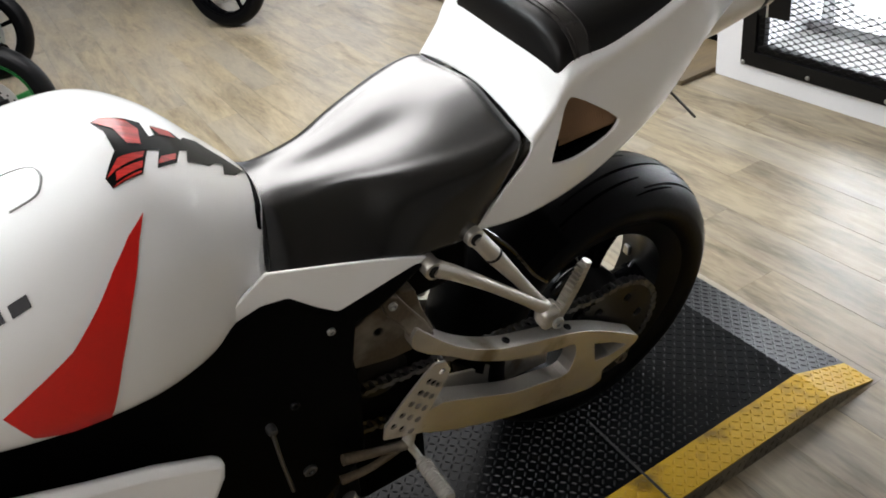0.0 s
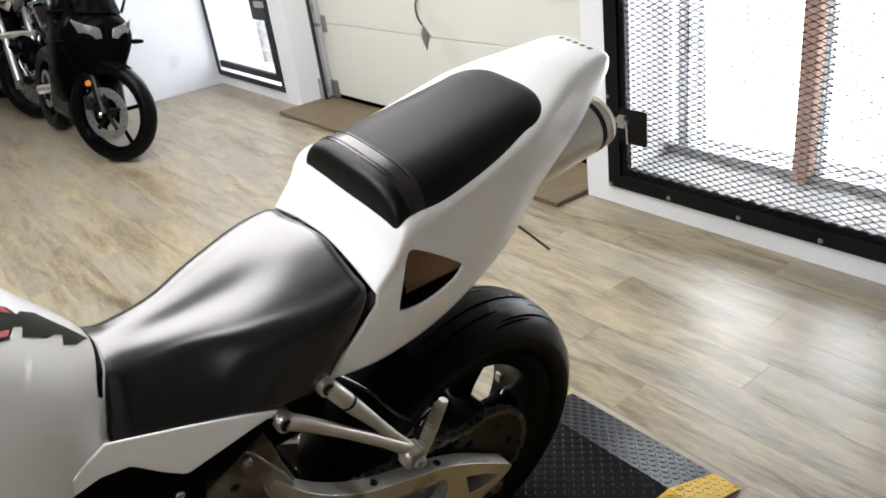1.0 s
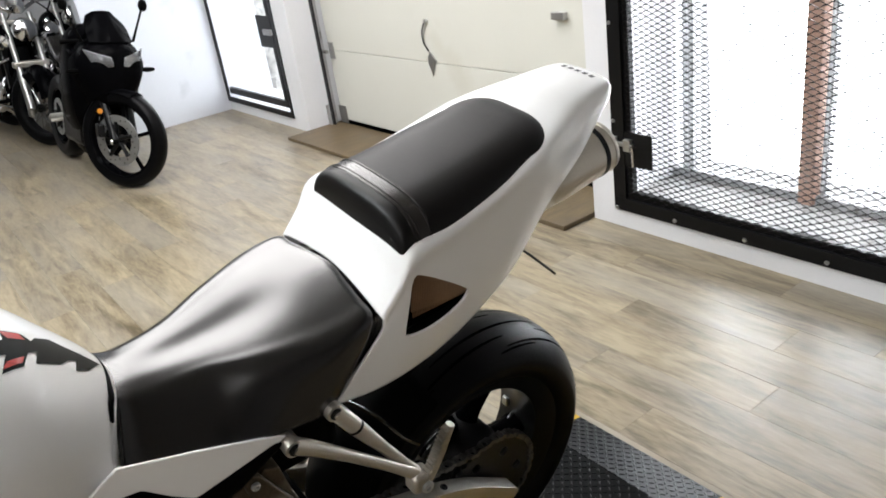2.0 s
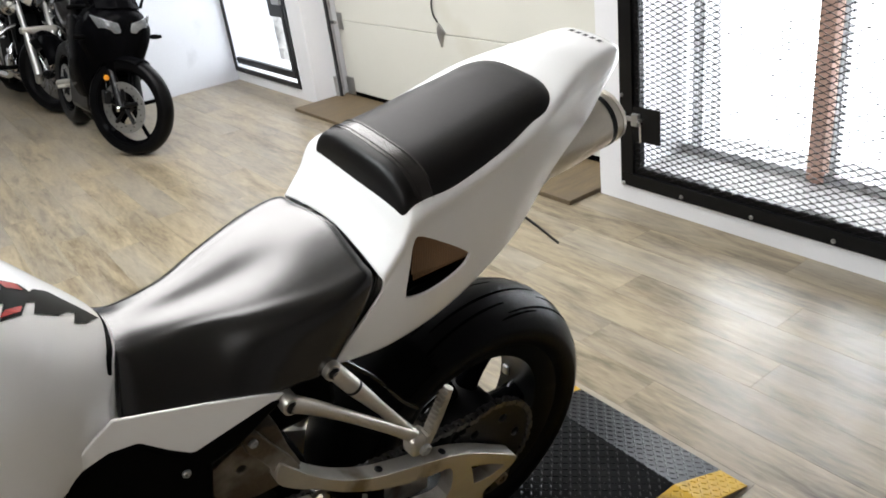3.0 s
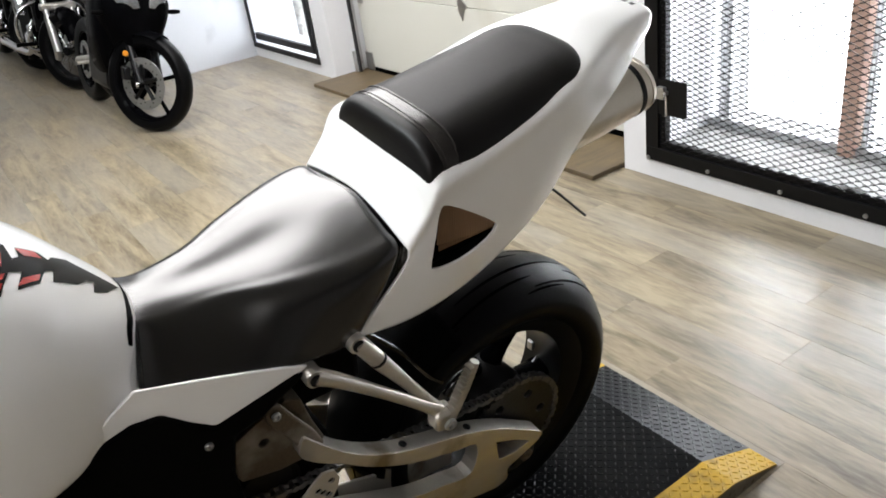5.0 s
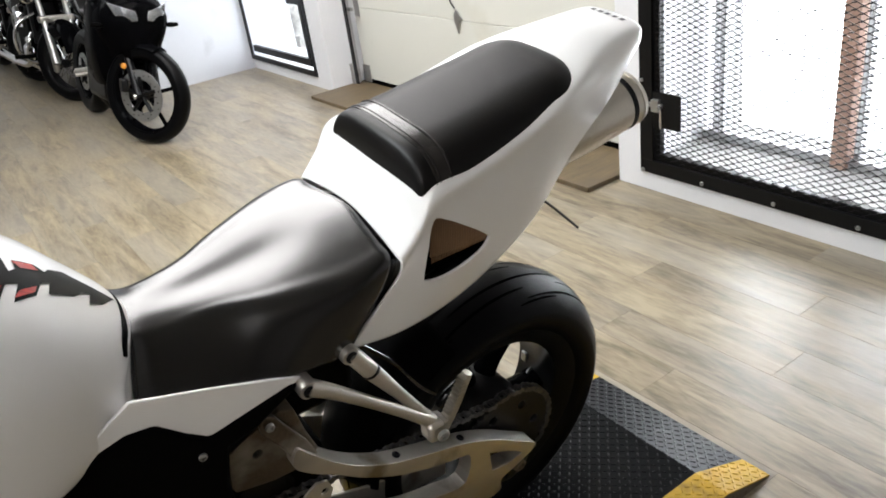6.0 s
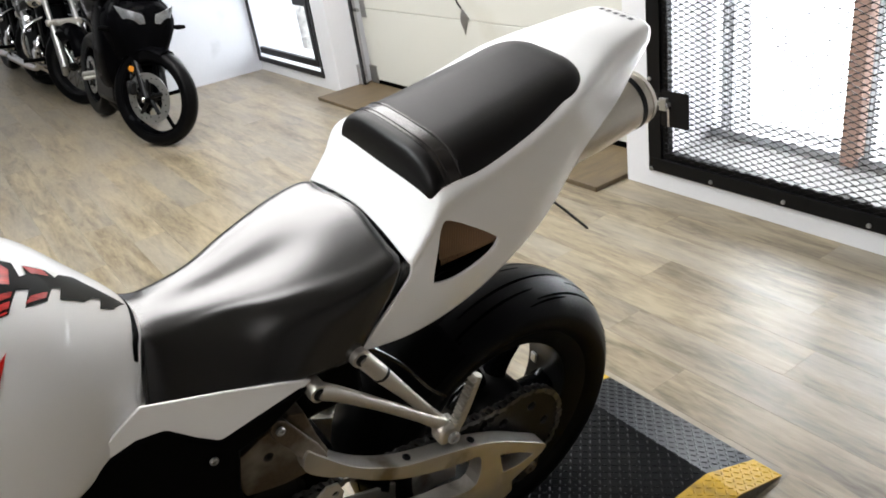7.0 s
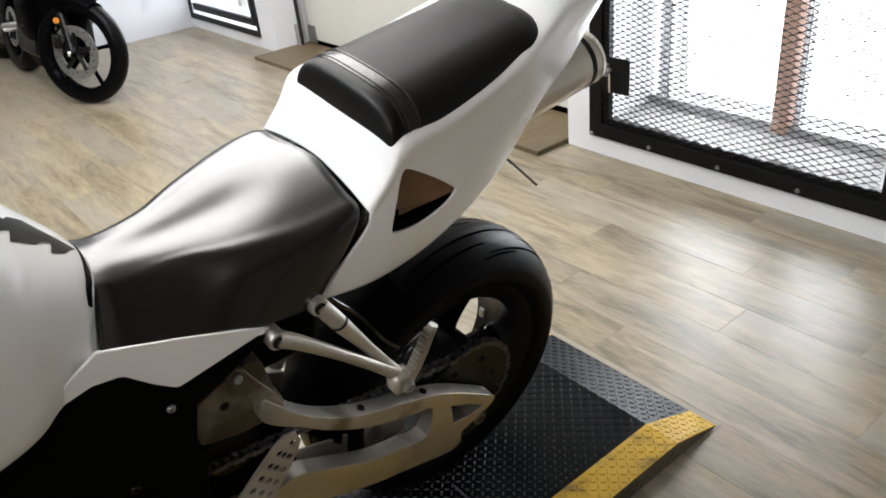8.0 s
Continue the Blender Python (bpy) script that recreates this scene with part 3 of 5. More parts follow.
def sheet_bm(ya, yb, xs):
    """A folded sheet 4 mm thick between two edges given as functions of x."""
    bm = bmesh.new()
    top = [[bm.verts.new((x, f(x), platform_z(x))) for x in xs] for f in (ya, yb)]
    low = [[bm.verts.new((x, f(x), max(0.0, platform_z(x) - 0.004))) for x in xs] for f in (ya, yb)]
    k = len(xs) - 1
    for i in range(k):
        bm.faces.new((top[0][i], top[0][i + 1], top[1][i + 1], top[1][i]))
        bm.faces.new((low[0][i + 1], low[0][i], low[1][i], low[1][i + 1]))
        for s in (0, 1):
            bm.faces.new((top[s][i], top[s][i + 1], low[s][i + 1], low[s][i]))
    for i in (0, k):
        bm.faces.new((top[0][i], top[1][i], low[1][i], low[0][i]))
    return bm


EDGE_NEAR, EDGE_FAR = (lambda x: PL_Y0), (lambda x: PL_Y1)
IN_NEAR, IN_FAR = (lambda x: PL_Y0 + border(x)), (lambda x: PL_Y1 - border(x))
FLAT_X, RAMP_X = (PL_X0, 0.0, PL_KNEE), (PL_KNEE, PL_X1)
platform = thing("display_platform", "low black tread plate ramp with yellow painted borders", "platform")
part("sheet", sheet_bm(IN_NEAR, IN_FAR, FLAT_X), PLATE_BLACK, platform, smooth=False)
part("ramp", sheet_bm(IN_NEAR, IN_FAR, RAMP_X), PLATE_RAMP, platform, "worn dark grey sloping end", smooth=False)
for a, b in ((EDGE_NEAR, IN_NEAR), (IN_FAR, EDGE_FAR)):
    part("border", sheet_bm(a, b, FLAT_X + RAMP_X[1:]), PLATE_YELLOW, platform, "yellow painted border", smooth=False)
part("worn_fold", tube([(PL_KNEE, IN_NEAR(PL_KNEE) + 0.002, PL_H - 0.0004), (PL_KNEE, IN_FAR(PL_KNEE) - 0.002, PL_H - 0.0004)], 0.0016, 6), PLATE_RAMP, platform)
for y in (PL_Y0 + 0.001, PL_Y1 - 0.005):
    bm = plate([(PL_X0, 0.0), (PL_X1 - 0.001, 0.0), (PL_X1 - 0.001, PL_END - 0.004), (PL_KNEE, PL_H - 0.004), (PL_X0, PL_H - 0.004)], [], y, y + 0.004)
    part("skirt", bm, PLATE_SIDE, platform, "bare metal tread plate skirt", smooth=False)
part("end_plate", box_bm(PL_X0, PL_X0 + 0.004, PL_Y0 + 0.006, PL_Y1 - 0.006, 0, PL_H - 0.004), PLATE_SIDE, platform, smooth=False)


def lugs(pitch, length, width, height, skirt=False):
    """Raised lozenge lugs in alternating directions, sorted by the sheet they stand on."""
    out = {"tread": ([], []), "ramp_tread": ([], []), "border_tread": ([], []), "skirt_tread": ([], [])}
    nx, ny = int((PL_X1 - PL_X0) / pitch), 3 if skirt else int((PL_Y1 - PL_Y0) / pitch)
    for i in range(nx):
        for j in range(ny):
            x, y = PL_X1 - (i + 0.5) * pitch, (0.003 if skirt else PL_Y0) + (j + 0.5) * pitch
            if skirt and y > platform_z(x) - 0.013:
                continue
            if skirt:
                key = "skirt_tread"
            elif min(abs(y - IN_NEAR(x)), abs(y - IN_FAR(x))) < 0.004:
                continue
            else:
                key = "border_tread" if y < IN_NEAR(x) or y > IN_FAR(x) else "ramp_tread" if x > PL_KNEE else "tread"
            verts, faces = out[key]
            a = radians(45 if (i + j) % 2 else -45)
            ca, sa = math.cos(a), math.sin(a)
            base = len(verts)
            for u, v, w in ((-1, 0, 0), (-0.45, -1, 0), (0.45, -1, 0), (1, 0, 0), (0.45, 1, 0), (-0.45, 1, 0), (-0.55, 0, 1), (0.55, 0, 1)):
                du, dv = u * length / 2, v * width / 2
                px, py = x + du * ca - dv * sa, y + du * sa + dv * ca
                verts.append((px, PL_Y0 + 0.0005 - w * height, py) if skirt else (px, py, platform_z(px) + 0.0002 + w * height))
            for q in ((0, 1, 6), (1, 2, 7, 6), (2, 3, 7), (3, 4, 7), (4, 5, 6, 7), (5, 0, 6)):
                faces.append([base + k for k in q])
    return out


def lug_part(name, data, material):
    me = bpy.data.meshes.new(name)
    me.from_pydata(data[0], [], data[1])
    me.materials.append(material)
    ob = new(name, me)
    ob.parent = platform
    return tagged(ob, kind="stuff")


LUGS = lugs(0.0160, 0.0145, 0.0044, 0.0020)
lug_part("tread", LUGS["tread"], LUG_WORN)
lug_part("ramp_tread", LUGS["ramp_tread"], LUG_WORN)
lug_part("border_tread", LUGS["border_tread"], PLATE_YELLOW)
lug_part("skirt_tread", lugs(0.0160, 0.0130, 0.0042, 0.0015, True)["skirt_tread"], PLATE_SIDE)

from mathutils.bvhtree import BVHTree

# ---- the white sport motorcycle, leaning on its side stand ----
# local axes: x to the rear, y to its right side, z up; origin under the rear axle
BIKE = Matrix.Translation((0.695, 1.165, 0.038)) @ Matrix.Rotation(radians(11), 4, "X")
bike = thing("motorcycle", "white sport motorcycle with red stripes and black seat", "motorcycle", m=BIKE)
R, AXLE = 0.315, 0.315


def mirror_y(sec):
    """A full arch from the points of its left half, lowest first, ending on the centre."""
    return sec + [(x, -y, z) for x, y, z in reversed(sec[:-1])]


# rear wheel
wheel = new("rear_wheel")
wheel.parent, wheel.location = bike, (0, 0, AXLE)
wheel.empty_display_size = 0.05
prof = []
for b in np.linspace(-1.25, 1.25, 23):
    prof.append((R - 0.080 + 0.080 * math.cos(b), 0.095 * math.sin(b) / math.sin(1.25)))
prof += [(0.236, 0.088), (0.214, 0.072), (0.214, -0.072), (0.236, -0.088)]
bm = lathe(prof, 96)
tyre = part("tyre", bm, RUBBER, wheel, "black treaded tyre", angle=60)


def tyre_point(ang, b, lift=0.0):
    r = R - 0.080 + 0.080 * math.cos(b) + lift * math.cos(b)
    return Vector((r * math.cos(ang), (0.095 + lift) * math.sin(b) / math.sin(1.25), r * math.sin(ang)))


bm = bmesh.new()
for k in range(7):
    for sgn in (-1, 1):
        a0 = k * 2 * math.pi / 7 + (0.35 if sgn > 0 else 0)
        for start, span, b0, b1, half in ((0.0, 0.95, 0.14, 0.36, 0.030), (0.40, 0.90, 0.50, 0.74, 0.030), (0.12, 0.36, 0.74, 0.86, 0.024)):
            us = np.linspace(0, 1, 16)
            edge = []
            for u in us:
                w = half * math.sin(math.pi * min(1, max(0, 0.04 + 0.92 * u))) ** 0.4
                b = b0 + (b1 - b0) * u ** 1.2
                edge.append([bm.verts.new(tyre_point(a0 + start + span * u, sgn * (b + q * w), 0.0006)) for q in (-1, 1)])
            for p, q in zip(edge, edge[1:]):
                bm.faces.new((p[0], q[0], q[1], p[1]))
part("tread_groove", bm, OFF_BLACK_SEAL, tyre, tags=dict(kind="stuff"))
rim = [(0.2139, 0.075), (0.222, 0.078), (0.222, 0.072), (0.203, 0.055), (0.200, 0.0), (0.203, -0.055), (0.222, -0.072), (0.222, -0.078), (0.2139, -0.075), (0.182, -0.056), (0.178, 0.0), (0.182, 0.056)]
part("rim", lathe(rim, 72), RIM_CAST, wheel, "dark grey cast rim")
part("hub", lathe([(0.02, -0.075), (0.066, -0.07), (0.082, -0.04), (0.080, 0.04), (0.066, 0.07), (0.02, 0.075)], 32), BLACK_METAL, wheel)
for k in range(3):
    for side in (-1, 1):
        a = radians(85 + 120 * k)
        a1, a2 = a + side * radians(16), a + side * radians(23)
        sec = []
        for r, an, w, d in ((0.05, a1, 0.024, 0.030), (0.11, (a1 + a2) / 2, 0.017, 0.024), (0.193, a2, 0.020, 0.028)):
            c = Vector((r * math.cos(an), 0, r * math.sin(an)))
            t = Vector((-math.sin(an), 0, math.cos(an)))
            sec.append([c + t * w + Vector((0, 0.3 * d, 0)), c + t * 0.4 * w + Vector((0, d, 0)), c - t * 0.4 * w + Vector((0, d, 0)), c - t * w + Vector((0, 0.3 * d, 0)),
                        c - t * w - Vector((0, 0.3 * d, 0)), c - t * 0.4 * w - Vector((0, d, 0)), c + t * 0.4 * w - Vector((0, d, 0)), c + t * w - Vector((0, 0.3 * d, 0))])
        part("spoke", loft(sec, 8, 16, True), BLACK_GLOSS, wheel)
part("valve", tube([(0.186, 0.012, -0.02), (0.168, 0.008, -0.018), (0.154, 0.0, -0.016)], [0.0075, 0.005, 0.0045], 10), CHROME, wheel, "bright valve stem")
part("balance_weight", box_bm(0.174, 0.183, 0.028, 0.044, -0.012, 0.012), STEEL, wheel, "clamped balance weight", bevel=0.002)
part("brake_disc", lathe([(0.07, 0.083), (0.11, 0.083), (0.11, 0.088), (0.07, 0.088)], 40), STEEL, wheel)

# tank
def tank_section(x, zt, w, zb, back):
    half = [(0.0, zb), (-0.75 * w, zb - 0.004), (-0.975 * w, zb + 0.010), (-w, zb + 0.40 * (zt - zb)), (-0.93 * w, zb + 0.66 * (zt - zb)), (-0.70 * w, zb + 0.86 * (zt - zb)), (-0.36 * w, zb + 0.965 * (zt - zb)), (0.0, zt)]
    left = [(x - back * (y / w) ** 2, y, z) for y, z in half]
    return left + [(a, -b, c) for a, b, c in reversed(left[1:-1])]


TANK = ((-1.10, 0.968, 0.17, 0.84, 0.0), (-1.0, 0.994, 0.195, 0.81, 0.0), (-0.90, 1.020, 0.205, 0.79, 0.0), (-0.81, 1.036, 0.20, 0.778, 0.0), (-0.74, 1.034, 0.185, 0.778, 0.005),
        (-0.68, 0.996, 0.168, 0.79, 0.015), (-0.63, 0.936, 0.150, 0.80, 0.03), (-0.60, 0.897, 0.138, 0.81, 0.04), (-0.588, 0.876, 0.125, 0.82, 0.045))
bm = loft([tank_section(*s) for s in TANK], 60, 72, True)
bm.normal_update()
tank_tree = BVHTree.FromBMesh(bm)
tank = part("fuel_tank", bm, PAINT_WHITE, bike, "glossy white fuel tank")

# rider seat: sections from tank to tail, left half from the skirt to the crown
SEAT = (  # skirt, crease, crown
    ((-0.627, -0.132, 0.823), (-0.600, -0.066, 0.868), (-0.596, 0.0, 0.875)),
    ((-0.586, -0.130, 0.810), (-0.566, -0.062, 0.859), (-0.556, 0.0, 0.867)),
    ((-0.516, -0.144, 0.797), (-0.491, -0.074, 0.862), (-0.486, 0.0, 0.864)),
    ((-0.450, -0.158, 0.783), (-0.421, -0.110, 0.867), (-0.398, 0.0, 0.870)),
    ((-0.385, -0.158, 0.770), (-0.324, -0.147, 0.876), (-0.306, 0.0, 0.892)),
    ((-0.345, -0.150, 0.762), (-0.266, -0.147, 0.884), (-0.248, 0.0, 0.900)),
    ((-0.330, -0.142, 0.768), (-0.246, -0.136, 0.872), (-0.236, 0.0, 0.891)),
    ((-0.322, -0.134, 0.762), (-0.230, -0.126, 0.864), (-0.222, 0.0, 0.890)),
    ((-0.300, -0.120, 0.762), (-0.195, -0.112, 0.862), (-0.165, 0.0, 0.888)),
)


def seat_section(skirt, crease, crown):
    """Half a section: a slightly full side, a soft crease and a nearly flat top."""
    a, b, c = Vector(skirt), Vector(crease), Vector(crown)
    out = Vector((0.0, -0.003, 0.001)) * min(1.0, max(0.1, (skirt[0] + 0.56) / 0.13))
    half = [a, a.lerp(b, 0.4) + out, a.lerp(b, 0.8) + out, b.lerp(c, 0.06) + Vector((0, 0, 0.001)), b.lerp(c, 0.3) + Vector((0, 0, 0.003)), b.lerp(c, 0.6) + Vector((0, 0, 0.003)), c]
    return [tuple(p) for p in half]


part("seat", loft([mirror_y(seat_section(*r)) for r in SEAT], 54, 72), LEATHER, bike, "black vinyl rider seat", solid=0.012)

# tail cowl
COWL = (
    [(-0.338, -0.140, 0.758), (-0.300, -0.146, 0.800), (-0.246, -0.147, 0.858), (-0.247, -0.133, 0.884), (-0.240, 0.0, 0.899)],
    [(-0.250, -0.140, 0.744), (-0.225, -0.147, 0.805), (-0.215, -0.147, 0.885), (-0.212, -0.135, 0.926), (-0.210, 0.0, 0.940)],
    [(-0.155, -0.134, 0.748), (-0.165, -0.145, 0.815), (-0.178, -0.146, 0.915), (-0.184, -0.137, 0.968), (-0.182, 0.0, 0.974)],
    [(-0.060, -0.122, 0.768), (-0.085, -0.137, 0.840), (-0.105, -0.142, 0.935), (-0.110, -0.132, 0.980), (-0.110, 0.0, 0.984)],
    [(0.044, -0.110, 0.818), (0.020, -0.125, 0.880), (0.000, -0.134, 0.965), (-0.002, -0.127, 1.004), (0.000, 0.0, 1.008)],
    [(0.135, -0.095, 0.900), (0.120, -0.110, 0.945), (0.100, -0.122, 1.000), (0.098, -0.112, 1.036), (0.098, 0.0, 1.046)],
    [(0.235, -0.072, 0.955), (0.225, -0.084, 0.990), (0.212, -0.090, 1.030), (0.206, -0.074, 1.062), (0.204, 0.0, 1.072)],
    [(0.290, -0.056, 1.000), (0.296, -0.063, 1.022), (0.298, -0.066, 1.046), (0.296, -0.060, 1.069), (0.302, 0.0, 1.073)],
    [(0.310, -0.046, 1.012), (0.316, -0.054, 1.028), (0.317, -0.056, 1.044), (0.313, -0.050, 1.058), (0.319, 0.0, 1.062)],
)
bm = loft([mirror_y(s) for s in COWL], 64, 60)
VENT = spline([(-0.187, 0.920), (-0.170, 0.919), (-0.119, 0.882), (-0.082, 0.850), (-0.075, 0.838), (-0.092, 0.822), (-0.136, 0.814), (-0.173, 0.815), (-0.201, 0.822), (-0.207, 0.832), (-0.197, 0.880)], 24, True)
cx, cz = VENT[:, 0].mean(), VENT[:, 1].mean()
for i in range(len(VENT)):
    (xa, za), (xb, zb) = VENT[i], VENT[(i + 1) % len(VENT)]
    near = [f for f in bm.faces if abs(f.calc_center_median().x - cx) < 0.12 and abs(f.calc_center_median().z - cz) < 0.1]
    geom = list({*near, *(e for f in near for e in f.edges), *(v for f in near for v in f.verts)})
    bmesh.ops.bisect_plane(bm, geom=geom, dist=1e-6, plane_co=(xa, 0, za), plane_no=(zb - za, 0, xa - xb))


def in_vent(x, z):
    inside = False
    for i in range(len(VENT)):
        (xa, za), (xb, zb) = VENT[i], VENT[i - 1]
        if (za > z) != (zb > z) and x < (xb - xa) * (z - za) / (zb - za) + xa:
            inside = not inside
    return inside


bmesh.ops.delete(bm, geom=[f for f in bm.faces if in_vent(f.calc_center_median().x, f.calc_center_median().z)], context="FACES")
bm.normal_update()
cowl_tree = BVHTree.FromBMesh(bm)
cowl = part("tail_cowl", bm, PAINT_WHITE, bike, "glossy white tail cowl with a triangular vent", solid=0.005, angle=50)

# pillion seat
def pillion_section(x, w, zb, zt):
    half = [(0.0, zb), (-0.7 * w, zb)]
    for a in np.linspace(0.0, math.pi / 2, 9):
        half.append((-w * max(0.0, math.cos(a)) ** 0.56, zb + 0.003 + (zt - zb - 0.003) * math.sin(a) ** 0.80))
    left = [(x, y, z) for y, z in half]
    return [(a, b * (0.94 if b > 0 else 1.0) - 0.006, c) for a, b, c in left + [(a, -b, c) for a, b, c in reversed(left[1:-1])]]


PILLION = [(-0.197, 0.122, 0.948, 0.984), (-0.194, 0.128, 0.948, 1.000), (-0.187, 0.131, 0.949, 1.010), (-0.170, 0.132, 0.950, 1.0145), (-0.10, 0.134, 0.955, 1.023), (-0.02, 0.1285, 0.976, 1.036), (0.05, 0.1195, 0.998, 1.048)]
for u in (0.3, 0.5, 0.68, 0.82, 0.92, 0.975, 0.995):
    PILLION.append((0.05 + 0.092 * u, 0.1195 * (1 - u ** 3.4) ** 0.42, 0.998 + 0.022 * u, 1.049 + 0.012 * u - 0.022 * u ** 9))
part("pillion_seat", loft([pillion_section(*s) for s in PILLION], 60, 64, True), LEATHER_PILLION, bike, "black vinyl pillion seat")


def drape(outline, tree, along, lift, step=0.012):
    """A thin film cut to an outline and laid on a body. along: "y" lays it on from the left side, "z" from above."""
    bm = bmesh.new()
    bm.faces.new([bm.verts.new((a, b, 0)) for a, b in outline])
    bm.normal_update()
    for ax in (0, 1):
        lo, hi = min(p[ax] for p in outline), max(p[ax] for p in outline)
        for c in np.arange(lo + step, hi, step):
            co, no = [0, 0, 0], [0, 0, 0]
            co[ax], no[ax] = c, 1
            bmesh.ops.bisect_plane(bm, geom=bm.verts[:] + bm.edges[:] + bm.faces[:], dist=1e-6, plane_co=co, plane_no=no)
    for v in bm.verts:
        o, d = (Vector((v.co.x, -1, v.co.y)), Vector((0, 1, 0))) if along == "y" else (Vector((v.co.x, v.co.y, 2)), Vector((0, 0, -1)))
        hit, normal, _, _ = tree.ray_cast(o, d)
        if hit is None:
            hit, normal, _, _ = tree.find_nearest(o + d)
        if normal.dot(d) > 0:
            normal = -normal
        v.co = hit + normal * lift
    return bm


# pillion strap and cushion trim
bm = bmesh.new()
strap = []
for x, w, zb, zt in ((-0.175, 0.1308, 0.948, 1.0125), (-0.171, 0.1328, 0.947, 1.0148), (-0.146, 0.1335, 0.949, 1.0185), (-0.142, 0.1325, 0.951, 1.0178)):
    strap.append([q for q in pillion_section(x, w, zb, zt)][1:-1])
part("strap", loft(strap, 10, 50, bm=bm), LEATHER_SMOOTH, bike, "glossy black grab strap", solid=0.002)
for x, w, zb, zt in ((-0.1715, 0.1330, 0.947, 1.0150), (-0.1655, 0.1334, 0.947, 1.0160), (-0.1460, 0.1337, 0.949, 1.0188)):
    part("strap_seam", tube(pillion_section(x, w, zb, zt)[3:-2], 0.0013, 6, 60), LEATHER_SMOOTH, bike)

# vent: dark recess with a bronze wire screen
RECESS = [(cx + (x - cx) * 1.12, cz + (z - cz) * 1.12) for x, z in VENT]
for sgn in (-1, 1):
    bm = bmesh.new()
    rings = [[bm.verts.new((x, sgn * y, z)) for x, z in RECESS] for y in (0.116, 0.075)]
    k = len(RECESS)
    for i in range(k):
        bm.faces.new((rings[0][i], rings[0][(i + 1) % k], rings[1][(i + 1) % k], rings[1][i]))
    bm.faces.new(rings[1])
    duct = part("vent_duct", bm, BLACK_PLASTIC, bike, "black plastic vent duct")
    bm = bmesh.new()
    for x in np.arange(-0.176, -0.05, 0.0032):
        za, zb = 0.830, min(0.912, 0.815 + (-0.05 - x) * 1.02)
        if zb - za > 0.006:
            tube([(x, sgn * 0.124, za), (x, sgn * 0.124, zb)], 0.0011, 5, bm=bm)
    part("vent_screen", bm, BRONZE_WIRE, bike, "bronze coloured wire screen", tags=dict(kind="stuff"))
    bm = plate([(-0.176, 0.838), (-0.09, 0.828), (-0.06, 0.832), (-0.062, 0.842), (-0.11, 0.888), (-0.168, 0.918)], [], sgn * 0.120, sgn * 0.118)
    part("screen_backing", bm, BRONZE_SHEET, bike, smooth=False)

# side covers below the seat
for sgn in (-1, 1):
    cover = [(-0.790, 0.762), (-0.745, 0.780), (-0.700, 0.797), (-0.660, 0.805), (-0.618, 0.797), (-0.592, 0.776), (-0.567, 0.748), (-0.52, 0.742), (-0.465, 0.755), (-0.424, 0.774), (-0.465, 0.793), (-0.545, 0.826), (-0.638, 0.861), (-0.663, 0.846), (-0.697, 0.822), (-0.745, 0.792)]
    if sgn > 0:
        cover = [(x, z - 0.035) for x, z in cover]
    bm = plate(cover, [], sgn * (0.158 if sgn < 0 else 0.129), sgn * (0.163 if sgn < 0 else 0.134))
    part("side_cover", bm, PAINT_WHITE, bike, "white pointed side cover", bevel=0.0015, angle=60)

# black frame plates and engine
for sgn in (-1, 1):
    outline = [(-1.08, 0.86), (-0.95, 0.815), (-0.915, 0.79), (-0.846, 0.766), (-0.778, 0.770), (-0.70, 0.806), (-0.655, 0.817), (-0.619, 0.811), (-0.587, 0.775), (-0.56, 0.75), (-0.44, 0.772), (-0.43, 0.765),
               (-0.50, 0.725), (-0.54, 0.715), (-0.552, 0.65), (-0.548, 0.58), (-0.56, 0.42), (-0.66, 0.34), (-0.95, 0.36), (-1.10, 0.6)]
    if sgn > 0:
        outline = [(x, z - 0.04) for x, z in outline]
    part("frame_spar", plate(outline, [], sgn * (0.135 if sgn < 0 else 0.108), sgn * (0.168 if sgn < 0 else 0.140)), BLACK_PLASTIC, bike, "matt black frame cover", bevel=0.008, angle=60)
    part("frame_bolt", bolt_bm((-0.577, sgn * 0.168, 0.727), (0, sgn, 0), 0.006, 0.004), STEEL, bike)
    part("frame_bolt", bolt_bm((-0.648, sgn * 0.168, 0.62), (0, sgn, 0), 0.007, 0.005), BLACK_METAL, bike)
    part("frame_bolt", bolt_bm((-0.652, sgn * 0.168, 0.46), (0, sgn, 0), 0.011, 0.006), CHAIN_STEEL, bike)
    low = [(-1.08, 0.80), (-0.905, 0.722), (-0.83, 0.692), (-0.772, 0.660), (-0.760, 0.645), (-0.766, 0.620), (-0.80, 0.56), (-0.86, 0.44), (-1.08, 0.38)]
    fairing = part("lower_fairing", plate(low, [], sgn * 0.205, sgn * 0.225), PAINT_WHITE, bike, "glossy white lower fairing", bevel=0.009, angle=60)
    part("fairing_stripe", plate([(-1.07, 0.78), (-0.935, 0.728), (-0.915, 0.712), (-0.925, 0.62), (-0.99, 0.5), (-1.07, 0.52)], [], sgn * 0.2255, sgn * 0.2262), PAINT_RED, fairing, "red stripe", smooth=False)
part("engine_block", box_bm(-1.08, -0.56, -0.13, 0.13, 0.2, 0.77), BLACK_METAL, bike, bevel=0.03)
part("shock_linkage", box_bm(-0.57, -0.415, -0.098, 0.098, 0.16, 0.675), BLACK_PLASTIC, bike, bevel=0.02)
part("battery_box", box_bm(-0.44, -0.31, -0.092, 0.092, 0.62, 0.745), BLACK_PLASTIC, bike, bevel=0.012)
